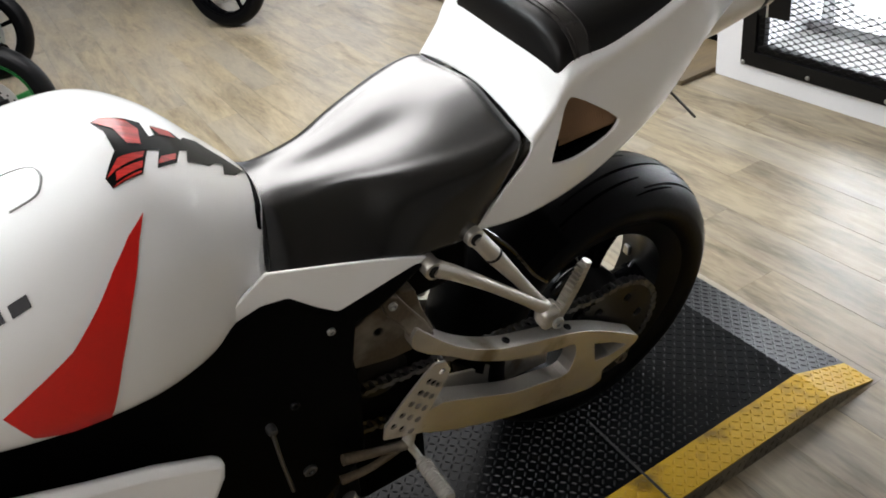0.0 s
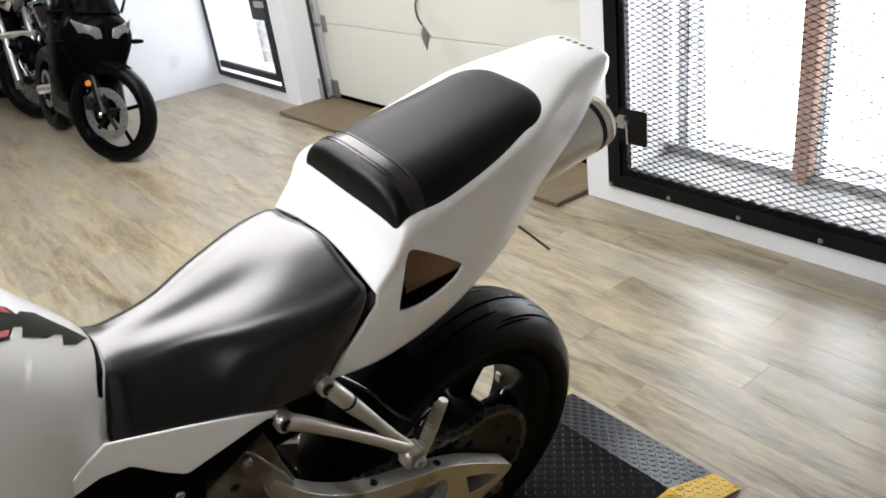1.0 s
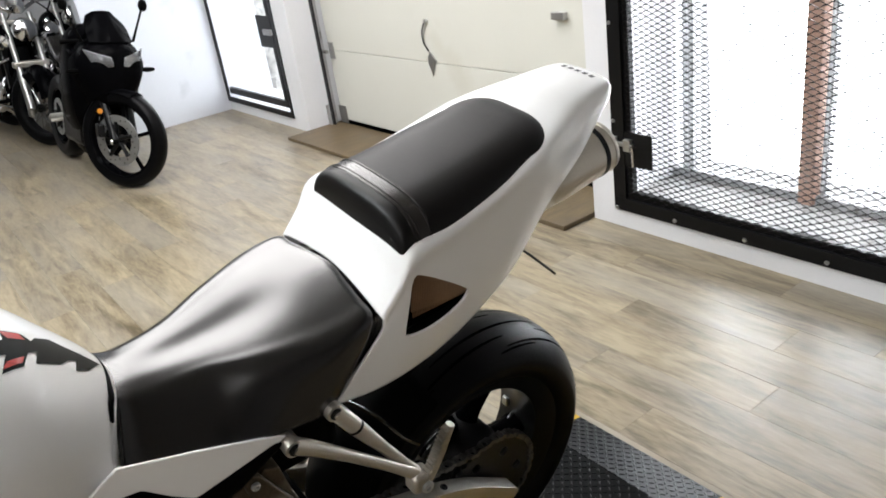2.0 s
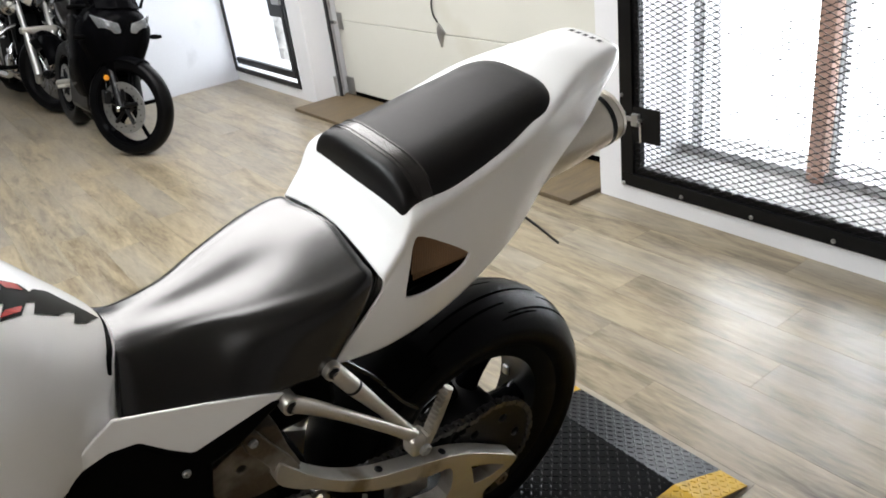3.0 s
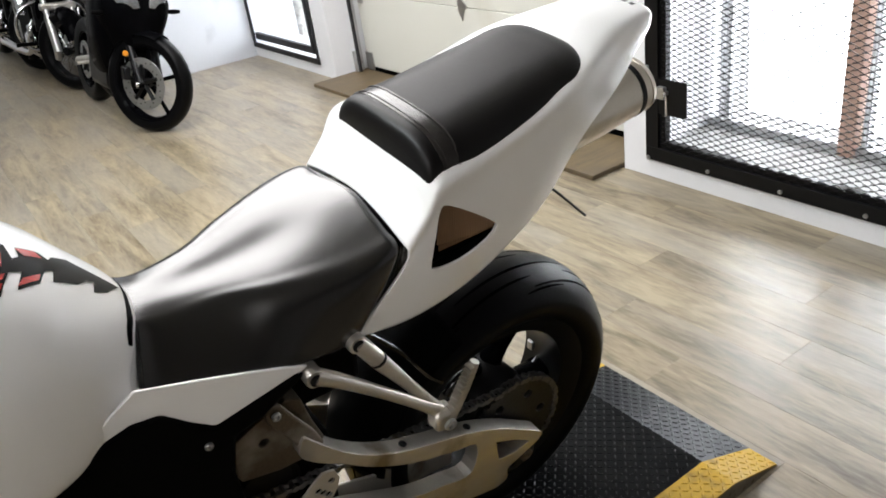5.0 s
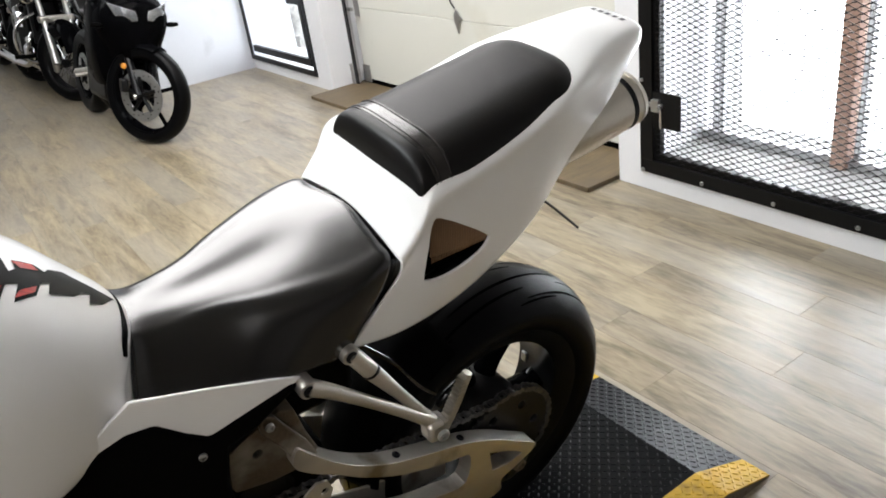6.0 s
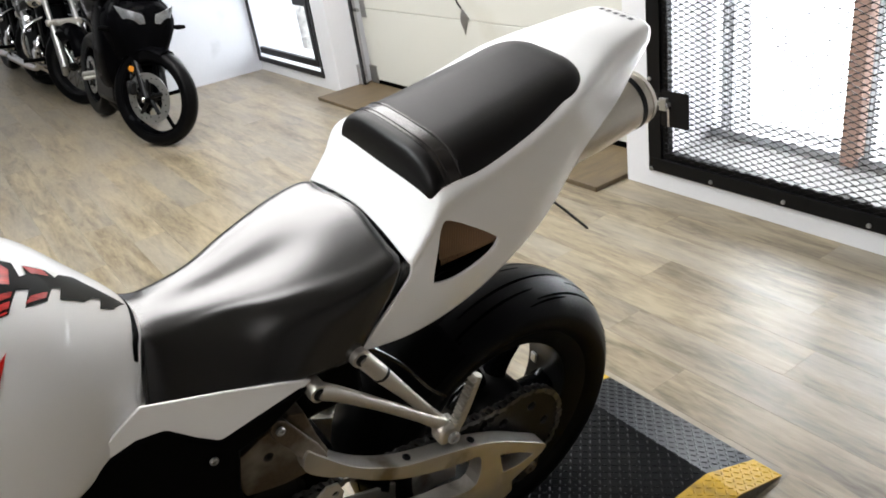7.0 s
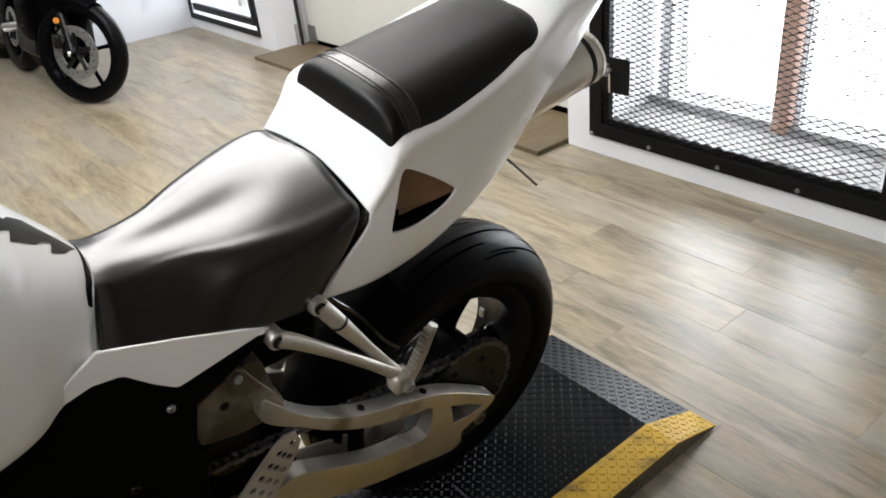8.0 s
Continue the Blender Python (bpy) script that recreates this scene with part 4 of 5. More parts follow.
part("arm_mount", box_bm(-0.475, -0.375, -0.10, 0.10, 0.36, 0.545), BLACK_PLASTIC, bike, bevel=0.02)
part("crankcase", lathe([(0.001, -0.164), (0.075, -0.162), (0.095, -0.145), (0.10, -0.10), (0.10, 0.0)], 36, centre=(-0.70, 0, 0.36), closed=False), BLACK_METAL, bike)

# seat rail, inner fender
for sgn in (-1, 1):
    part("seat_rail", tube([(-0.60, sgn * 0.125, 0.735), (-0.45, sgn * 0.125, 0.755), (-0.30, sgn * 0.115, 0.765), (-0.05, sgn * 0.09, 0.80), (0.12, sgn * 0.06, 0.92)], 0.013, 10, 24), BLACK_METAL, bike)
sec = []
for a in np.linspace(radians(60), radians(165), 14):
    r = R + 0.022
    sec.append([((r - 0.03 * abs(u) ** 3) * math.cos(a), u * 0.088, AXLE + (r - 0.03 * abs(u) ** 3) * math.sin(a)) for u in (-1, -0.75, -0.4, 0, 0.4, 0.75, 1)])
part("undertail", loft([[(-0.30, -0.10, 0.755), (-0.30, 0.0, 0.765), (-0.30, 0.10, 0.755)], [(-0.15, -0.11, 0.765), (-0.15, 0.0, 0.775), (-0.15, 0.11, 0.765)], [(0.05, -0.095, 0.835), (0.05, 0.0, 0.84), (0.05, 0.095, 0.835)], [(0.25, -0.055, 0.975), (0.25, 0.0, 0.98), (0.25, 0.055, 0.975)]], 20, 12), BLACK_PLASTIC, bike, "black plastic undertail", solid=0.004)
hug = []
for a in np.linspace(radians(112), radians(172), 12):
    r = R + 0.024
    hug.append([((r - 0.045 * abs(u) ** 2.5) * math.cos(a), u * 0.098, AXLE + (r - 0.045 * abs(u) ** 2.5) * math.sin(a)) for u in (-1, -0.8, -0.4, 0, 0.4, 0.8, 1)])
part("hugger", loft(hug, 26, 24), BLACK_PLASTIC, bike, "black plastic hugger over the tyre", solid=0.004)
part("hugger_stay", tube([(-0.31, -0.11, 0.735), (-0.25, -0.115, 0.66), (-0.20, -0.11, 0.575), (-0.165, -0.105, 0.53)], 0.004, 8, 16), HUGGER_GLOSS, bike)

# swingarm
ARM = [(-0.446, 0.632), (-0.428, 0.611), (-0.39, 0.563), (-0.349, 0.524), (-0.294, 0.487), (-0.235, 0.462), (-0.172, 0.439), (-0.12, 0.417), (-0.063, 0.383), (-0.008, 0.341), (0.036, 0.306), (0.037, 0.292), (0.024, 0.281),
       (-0.010, 0.268), (-0.040, 0.258), (-0.047, 0.250), (-0.046, 0.228), (-0.054, 0.221), (-0.085, 0.219), (-0.185, 0.249), (-0.266, 0.274), (-0.365, 0.319), (-0.449, 0.371), (-0.468, 0.41), (-0.413, 0.426), (-0.351, 0.394), (-0.267, 0.346), (-0.203, 0.326), (-0.138, 0.313),
       (-0.125, 0.383), (-0.169, 0.400), (-0.233, 0.424), (-0.293, 0.454), (-0.35, 0.495), (-0.391, 0.534), (-0.43, 0.566), (-0.456, 0.60)]
ARM_HOLES = ([(-0.078, 0.356), (-0.03, 0.328), (0.008, 0.298), (-0.03, 0.291), (-0.07, 0.300)],)
arm = new("swingarm")
arm.parent = bike
arm["label"] = "braced aluminium swingarm, warm grey with grime"
ARM = [tuple(p) for p in spline(ARM, 132, True)]
part("left_arm", plate(ARM, ARM_HOLES, -0.155, -0.122), ALUMINIUM, arm, smooth=False, bevel=0.004)
part("right_arm", plate(ARM, ARM_HOLES, 0.122, 0.155), ALUMINIUM, arm, smooth=False, bevel=0.004)
part("cross_tube", tube([(-0.49, -0.10, 0.50), (-0.49, 0.10, 0.50)], 0.05, 20), BLACK_METAL, arm)
for x, z in ((-0.273, 0.4785), (-0.137, 0.4255)):
    part("arm_bolt", bolt_bm((x, -0.139, z), (0.38, 0, 0.92), 0.0075, 0.003), BLACK_METAL, arm)
part("axle_nut", bolt_bm((0.006, -0.146, 0.253), (0, -1, 0), 0.016, 0.008, 6), GRIMY_CAST, arm)
part("adjuster", plate([(-0.044, 0.254), (-0.008, 0.266), (0.028, 0.282), (0.036, 0.270), (0.026, 0.236), (-0.012, 0.221), (-0.043, 0.226)], [ring_pts(-0.026, 0.240, 0.007)], -0.146, -0.124), SPROCKET_STEEL, arm, "dark greasy chain adjuster", smooth=False, bevel=0.002)
part("chain_slider", plate([(-0.40, 0.405), (-0.30, 0.365), (-0.18, 0.335), (-0.13, 0.325), (-0.135, 0.27), (-0.25, 0.285), (-0.40, 0.33)], [], -0.088, -0.082), CAST_ALU, arm, "dull grey chain guard", smooth=False, bevel=0.002)

# sprocket and chain
teeth = []
for k in range(43 * 2):
    r = 0.112 if k % 2 else 0.104
    a = k * math.pi / 43
    teeth.append((r * math.cos(a), AXLE + r * math.sin(a)))
holes = [ring_pts(0.072 * math.cos(a), AXLE + 0.072 * math.sin(a), 0.011, 12) for a in np.linspace(0, 2 * math.pi, 6, endpoint=False)]
part("sprocket", plate(teeth, holes, -0.113, -0.107), SPROCKET_STEEL, wheel, "dark oily steel sprocket", smooth=False).location = (0, 0, -AXLE)
FR = Vector((-0.60, 0, 0.47))
loop = [(0.112 * math.cos(a), AXLE + 0.112 * math.sin(a)) for a in np.linspace(radians(-96), radians(108), 26)]
loop += [(FR.x + 0.042 * math.cos(a), FR.z + 0.042 * math.sin(a)) for a in np.linspace(radians(108), radians(262), 8)]
dense = []
for i in range(len(loop)):
    a, b = Vector(loop[i]), Vector(loop[(i + 1) % len(loop)])
    n = max(1, round((b - a).length / 0.004))
    dense += [a.lerp(b, k / n) for k in range(n)]
bm = bmesh.new()
acc, last, odd = 0.0, dense[0], False
for i in range(1, len(dense)):
    acc += (dense[i] - dense[i - 1]).length
    if acc >= 0.0159:
        c, d = (dense[i] + last) / 2, (dense[i] - last).normalized()
        for y in ((-0.118, -0.102) if odd else (-0.1155, -0.1045)):
            pts = [Vector((c.x, y, c.y)) + Vector((d.x, 0, d.y)) * u * 0.0115 + Vector((-d.y, 0, d.x)) * w * 0.0065 for u, w in ((-1, -0.5), (-0.6, -1), (0, -0.6), (0.6, -1), (1, -0.5), (1, 0.5), (0.6, 1), (0, 0.6), (-0.6, 1), (-1, 0.5))]
            f = bm.faces.new([bm.verts.new(p) for p in pts])
            e = bmesh.ops.extrude_face_region(bm, geom=[f])
            bmesh.ops.translate(bm, vec=(0, 0.002, 0), verts=[g for g in e["geom"] if isinstance(g, bmesh.types.BMVert)])
        tube([(last.x, -0.1155, last.y), (last.x, -0.1025, last.y)], 0.0045, 6, bm=bm)
        acc, last, odd = 0.0, dense[i], not odd
part("chain", bm, CHAIN_STEEL, bike, "oily drive chain", smooth=False, tags=dict(kind="stuff"))

# footpeg hanger
hanger = new("footpeg_hanger")
hanger.parent = bike
hanger["label"] = "cast aluminium passenger footpeg hanger"
part("arm", tube([(-0.420, -0.170, 0.757), (-0.39, -0.175, 0.735), (-0.333, -0.178, 0.680), (-0.27, -0.178, 0.614), (-0.222, -0.178, 0.562)], [0.0135, 0.0115, 0.0095, 0.0095, 0.0125], 12, 26), ALUMINIUM, hanger)
part("arm", tube([(-0.345, -0.158, 0.768), (-0.315, -0.164, 0.718), (-0.275, -0.168, 0.652), (-0.240, -0.172, 0.592), (-0.216, -0.175, 0.552)], [0.0135, 0.0135, 0.0098, 0.010, 0.0135], 12, 26), ALUMINIUM, hanger)
part("collar", tube([(-0.319, -0.1635, 0.725), (-0.317, -0.164, 0.721)], 0.0145, 14), BLACK_METAL, hanger)
for p in ((-0.422, -0.172, 0.757), (-0.347, -0.160, 0.768)):
    part("boss", lathe([(0.001, -0.006), (0.0135, -0.0055), (0.0145, 0.0), (0.0135, 0.03), (0.001, 0.03)], 24, centre=p, closed=False), ALUMINIUM, hanger)
    part("hanger_bolt", bolt_bm((p[0], p[1] - 0.006, p[2]), (0, -1, 0), 0.0095, 0.003), BLACK_METAL, hanger)
part("clevis", box_bm(-0.240, -0.203, -0.198, -0.165, 0.532, 0.572), ALUMINIUM, hanger, bevel=0.008)
part("pivot_bolt", bolt_bm((-0.222, -0.206, 0.556), (0, -1, 0), 0.011, 0.006), STEEL, hanger)
peg = part("passenger_peg", tube([(-0.212, -0.190, 0.545), (-0.200, -0.192, 0.575), (-0.186, -0.195, 0.610), (-0.166, -0.198, 0.655)], [0.009, 0.0115, 0.0115, 0.008], 10, 16), ALUMINIUM, bike, "folded aluminium passenger footpeg")
bm = bmesh.new()
for u in np.linspace(0.25, 0.95, 11):
    c = Vector((-0.212, -0.190, 0.545)).lerp(Vector((-0.166, -0.198, 0.655)), u) + Vector((-0.011, -0.004, 0.004))
    box_bm(c.x - 0.004, c.x + 0.004, c.y - 0.008, c.y + 0.008, c.z - 0.0018, c.z + 0.0018, bm)
part("peg_rib", bm, ALUMINIUM, peg, smooth=False, tags=dict(kind="stuff"))
part("peg_back", tube([(-0.194, -0.155, 0.560), (-0.176, -0.155, 0.574), (-0.155, -0.155, 0.584), (-0.137, -0.155, 0.588)], [0.007, 0.0105, 0.0105, 0.006], 10, 14), HUGGER_GLOSS, peg, "glossy black underside of the peg")

# pivot plate, heel guard, rider footpeg, levers, side stand
part("pivot_plate", plate([(-0.545, 0.60), (-0.54, 0.665), (-0.50, 0.685), (-0.455, 0.70), (-0.432, 0.69), (-0.42, 0.635), (-0.405, 0.588), (-0.43, 0.565), (-0.48, 0.568), (-0.54, 0.585)], [ring_pts(-0.497, 0.64, 0.008)], -0.134, -0.10), GRIMY_CAST, bike, "grimy cast aluminium pivot plate", smooth=False, bevel=0.008)
part("linkage_arm", plate([(-0.492, 0.705), (-0.482, 0.718), (-0.466, 0.708), (-0.446, 0.668), (-0.424, 0.628), (-0.413, 0.598), (-0.420, 0.578), (-0.440, 0.578), (-0.450, 0.604), (-0.468, 0.648), (-0.488, 0.682)], [], -0.149, -0.137), GRIMY_CAST, bike, "brownish cast linkage arm", smooth=False, bevel=0.003)
part("linkage_bolt", bolt_bm((-0.478, -0.151, 0.70), (0, -1, 0), 0.007, 0.005), STEEL, bike)
heel = [(-0.427, 0.596), (-0.420, 0.575), (-0.427, 0.555), (-0.446, 0.524), (-0.472, 0.486), (-0.480, 0.457), (-0.541, 0.488), (-0.536, 0.516), (-0.499, 0.556), (-0.465, 0.588), (-0.445, 0.602)]
dots = []
for row in range(6):
    for col in range(3):
        u, v = row / 5, (col - 1)
        c = Vector((-0.434, 0.578)).lerp(Vector((-0.509, 0.492)), u) + Vector((0.0105, -0.0125)) * v * (0.55 + 0.75 * u)
        if row > 0 or col == 1:
            dots.append(ring_pts(c.x, c.y, 0.0060, 10))
part("heel_guard", plate(heel, dots, -0.203, -0.199), ALUMINIUM, bike, "drilled aluminium heel guard", smooth=False)
peg = part("rider_peg", tube([(-0.485, -0.208, 0.389), (-0.485, -0.25, 0.392), (-0.485, -0.292, 0.395)], [0.0105, 0.0115, 0.0112], 14, 10), CAST_ALU, bike, "ribbed aluminium rider footpeg")
for y in np.linspace(-0.215, -0.286, 13):
    part("peg_rib", lathe([(0.0100, -0.0014), (0.0130, -0.0012), (0.0130, 0.0012), (0.0100, 0.0014)], 14, centre=(-0.485, y, 0.389 - (y + 0.208) * 0.07)), CAST_ALU, peg)
part("peg_pin", tube([(-0.498, -0.186, 0.425), (-0.490, -0.194, 0.405), (-0.485, -0.208, 0.389)], [0.008, 0.0065, 0.0065], 10, 8), CAST_ALU, bike)
part("peg_bracket", tube([(-0.480, -0.180, 0.470), (-0.490, -0.186, 0.445), (-0.499, -0.190, 0.422)], [0.011, 0.010, 0.010], 10, 10), CAST_ALU, bike, "grimy footpeg bracket")
part("bracket_arm", tube([(-0.497, -0.190, 0.424), (-0.55, -0.190, 0.448), (-0.605, -0.188, 0.470)], [0.009, 0.0075, 0.009], 10, 12), GRIMY_CAST, bike)
part("bracket_arm", tube([(-0.515, -0.190, 0.424), (-0.565, -0.192, 0.420), (-0.615, -0.188, 0.421)], [0.006, 0.0065, 0.008], 10, 12), GRIMY_CAST, bike)
part("shift_rod", tube([(-0.692, -0.20, 0.628), (-0.692, -0.20, 0.56), (-0.689, -0.20, 0.48)], 0.003, 8, 8), CHAIN_STEEL, bike)
part("rod_end", lathe([(0.001, -0.008), (0.006, -0.007), (0.0075, 0.0), (0.006, 0.007), (0.001, 0.008)], 14, centre=(-0.692, -0.20, 0.636), closed=False), CHAIN_STEEL, bike)
part("side_stand", tube([(-0.60, -0.15, 0.30), (-0.57, -0.22, 0.19), (-0.545, -0.295, 0.084), (-0.542, -0.31, 0.075)], [0.015, 0.013, 0.012, 0.017], 12, 20), CAST_ALU, bike, "aluminium side stand")

# silencer on the right side
can = new("silencer")
can.parent = bike
can["label"] = "satin metal silencer with dark end bands"
ax = [(0.10, 0.140, 0.710), (0.28, 0.142, 0.755), (0.40, 0.143, 0.775), (0.530, 0.144, 0.795)]
part("can", tube(ax, [0.030, 0.056, 0.062, 0.062], 36, 24), TITANIUM, can)
part("band", tube([(0.500, 0.1437, 0.7905), (0.512, 0.1438, 0.792)], 0.0632, 36), BLACK_METAL, can)
part("end_cap", tube([(0.530, 0.144, 0.795), (0.541, 0.1442, 0.797), (0.546, 0.1443, 0.798)], [0.0635, 0.061, 0.05], 36), TITANIUM, can)
part("outlet", tube([(0.540, 0.1442, 0.797), (0.552, 0.1444, 0.799)], 0.026, 24), BLACK_METAL, can)
part("hanger_strap", tube([(0.30, 0.1421, 0.7585), (0.316, 0.1423, 0.761)], 0.0602, 36), STEEL, can)
part("header_pipe", tube([(-0.55, 0.08, 0.22), (-0.35, 0.15, 0.30), (-0.10, 0.15, 0.55), (0.12, 0.14, 0.713)], 0.024, 16, 30), TITANIUM, bike)

# loose wires
part("brake_wire", tube([(0.16, 0.05, 0.75), (0.225, 0.05, 0.695), (0.325, 0.05, 0.592)], 0.0028, 6, 14), ROPE, bike, "thin black wire under the tail")
cable = thing("cable", "thin black cable lying across the tread plate platform", "cable", m=pose(0.655, 0.9, 0.05))
part("cord", tube([(0.004, 0.125, 0.004), (0.0, 0.02, 0.0042), (-0.004, -0.115, 0.0044), (-0.004, -0.133, 0.003), (-0.005, -0.142, -0.012), (-0.006, -0.148, -0.046), (-0.006, -0.19, -0.0462)], [0.0022, 0.003, 0.0034, 0.0034], 8, 40), ROPE, cable)

# tank trim and markings
part("tank_lip", tube([(-0.618, -0.100, 0.876), (-0.611, -0.084, 0.884), (-0.602, -0.06, 0.888), (-0.594, 0.0, 0.884), (-0.602, 0.05, 0.880), (-0.614, 0.09, 0.868)], 0.0035, 6, 30), BLACK_PLASTIC, bike, "black rubber lip between tank and seat")

# red side flash, laid on both sides of the tank
FLASH = [(-0.737, 0.988), (-0.752, 0.972), (-0.783, 0.924), (-0.815, 0.863), (-0.850, 0.788), (-0.890, 0.793), (-0.922, 0.815), (-0.935, 0.861), (-0.898, 0.881), (-0.851, 0.905), (-0.812, 0.938), (-0.786, 0.961), (-0.760, 0.979)]
part("red_flash", drape(FLASH, tank_tree, "y", 0.0012), PAINT_RED, tank, "red flash")
# toothed tank pad along the crown
PAD = [(-0.757, -0.104), (-0.754, -0.116), (-0.721, -0.100), (-0.705, -0.064), (-0.693, -0.059), (-0.704, -0.089), (-0.681, -0.072), (-0.671, -0.047), (-0.662, -0.039), (-0.668, -0.062), (-0.644, -0.046), (-0.633, -0.030), (-0.624, -0.023), (-0.630, -0.046),
       (-0.615, -0.034), (-0.597, -0.005), (-0.617, 0.0), (-0.642, 0.007), (-0.657, -0.007), (-0.662, -0.018), (-0.669, -0.009), (-0.689, -0.013), (-0.689, -0.031), (-0.696, -0.038), (-0.698, -0.012), (-0.712, -0.010), (-0.737, -0.013), (-0.747, -0.022), (-0.738, -0.039), (-0.737, -0.070)]
pad = part("tank_pad", drape(PAD, tank_tree, "z", 0.0010, 0.008), PAINT_BLACK, tank, "black and red toothed tank pad")
for panel in ([(-0.746, -0.023), (-0.737, -0.015), (-0.713, -0.014), (-0.704, -0.029), (-0.709, -0.056), (-0.722, -0.058), (-0.728, -0.035)],
              [(-0.756, -0.105), (-0.737, -0.080), (-0.709, -0.067), (-0.713, -0.076), (-0.742, -0.094)],
              [(-0.745, -0.098), (-0.715, -0.082), (-0.719, -0.092), (-0.748, -0.108)],
              [(-0.750, -0.112), (-0.721, -0.096), (-0.722, -0.099), (-0.753, -0.115)],
              [(-0.695, -0.070), (-0.677, -0.056), (-0.681, -0.067), (-0.703, -0.084)],
              [(-0.690, -0.016), (-0.672, -0.012), (-0.668, -0.022), (-0.684, -0.028)]):
    part("pad_panel", drape(panel, tank_tree, "z", 0.0018, 0.008), PAD_RED, tank, "red panel of the tank pad")
# maker's lettering stands as plain bars
for k in range(5):
    x0, y0 = 0.283, 0.036 - k * 0.0165
    part("letter_bar", drape([(x0, y0), (x0 + 0.010, y0), (x0 + 0.010, y0 - 0.0095), (x0, y0 - 0.0095)], cowl_tree, "z", 0.0008, 0.01), INK, cowl, smooth=False)
for k in range(4):
    x0, z0 = -0.884 - k * 0.026, 0.961 - k * 0.0045
    part("letter_bar", drape([(x0, z0 - 0.005), (x0 + 0.019, z0 - 0.001), (x0 + 0.019, z0 + 0.009), (x0, z0 + 0.005)], tank_tree, "y", 0.0008, 0.01), INK, tank, smooth=False)
EMBLEM = [(-0.90, -0.05), (-0.87, -0.052), (-0.84, -0.052), (-0.817, -0.058), (-0.811, -0.072), (-0.815, -0.086), (-0.824, -0.096), (-0.85, -0.10)]
arc = [tuple(tank_tree.ray_cast(Vector((x, y, 2)), Vector((0, 0, -1)))[0] + Vector((0, 0, 0.0004))) for x, y in EMBLEM]
part("emblem_line", tube(arc, 0.0012, 6, 30), STEEL, tank, "thin grey emblem outline")

# ---- other motorcycles along the far wall ----
def wheel_parts(parent, name, r, w, rim_r, spokes, rim_mat, place, turn=0.0, disc=True, wire=False, disc_side=-1):
    """A spoked wheel whose axle lies along local x; place is its centre."""
    wh = new(name)
    wh.parent = parent
    wh.matrix_local = Matrix.Translation(place) @ Matrix.Rotation(radians(turn), 4, "Z")
    wh.empty_display_size = 0.05
    prof = []
    depth = r - rim_r
    for b in np.linspace(-1.3, 1.3, 13):
        prof.append((r - depth * 0.55 + depth * 0.55 * math.cos(b), w / 2 * math.sin(b) / math.sin(1.3)))
    prof += [(rim_r - 0.004, w * 0.36), (rim_r - 0.004, -w * 0.36)]
    part("tyre", lathe(prof, 56, "x"), RUBBER, wh, "black tyre", angle=60)
    part("rim", lathe([(rim_r + 0.004, w * 0.40), (rim_r - 0.012, w * 0.30), (rim_r - 0.020, 0), (rim_r - 0.012, -w * 0.30), (rim_r + 0.004, -w * 0.40), (rim_r - 0.006, 0)], 48, "x"), rim_mat, wh)
    part("hub", lathe([(0.012, -0.055), (0.034, -0.05), (0.030, 0.0), (0.034, 0.05), (0.012, 0.055)], 20, "x"), BLACK_METAL, wh)
    for k in range(spokes):
        a = 2 * math.pi * k / spokes + 0.35
        if wire:
            for s in (-1, 1):
                b = a + s * 0.25
                part("spoke", tube([(s * 0.03, 0.028 * math.cos(a), 0.028 * math.sin(a)), (0, (rim_r - 0.012) * math.cos(b), (rim_r - 0.012) * math.sin(b))], 0.0022, 5), CHROME, wh)
        else:
            c, s = math.cos(a), math.sin(a)
            part("spoke", tube([(0, 0.028 * c, 0.028 * s), (0, 0.55 * rim_r * c, 0.55 * rim_r * s), (0, (rim_r - 0.014) * c, (rim_r - 0.014) * s)], [0.017, 0.011, 0.013], 8), rim_mat, wh)
    if disc:
        x = disc_side * 0.062
        bm = lathe([(rim_r * 0.44, x), (rim_r * 0.68, x), (rim_r * 0.68, x + 0.005), (rim_r * 0.44, x + 0.005)], 40, "x")
        disc_ob = part("brake_disc", bm, STEEL, wh, "bare steel brake disc", smooth=False)
        bm = bmesh.new()
        for k in range(24):
            a, q = 2 * math.pi * k / 24, rim_r * (0.49 + 0.06 * (k % 3))
            tube([(x - 0.0012, q * math.cos(a), q * math.sin(a)), (x + 0.0062, q * math.cos(a), q * math.sin(a))], 0.0045, 8, bm=bm)
        part("disc_hole", bm, BLACK_METAL, disc_ob, tags=dict(kind="stuff"))
        for k in range(5):
            a = 2 * math.pi * k / 5
            part("disc_carrier", tube([(x + 0.002, 0.02 * math.cos(a), 0.02 * math.sin(a)), (x + 0.002, rim_r * 0.5 * math.cos(a + 0.3), rim_r * 0.5 * math.sin(a + 0.3))], 0.013, 8), BLACK_METAL, wh)
    return wh


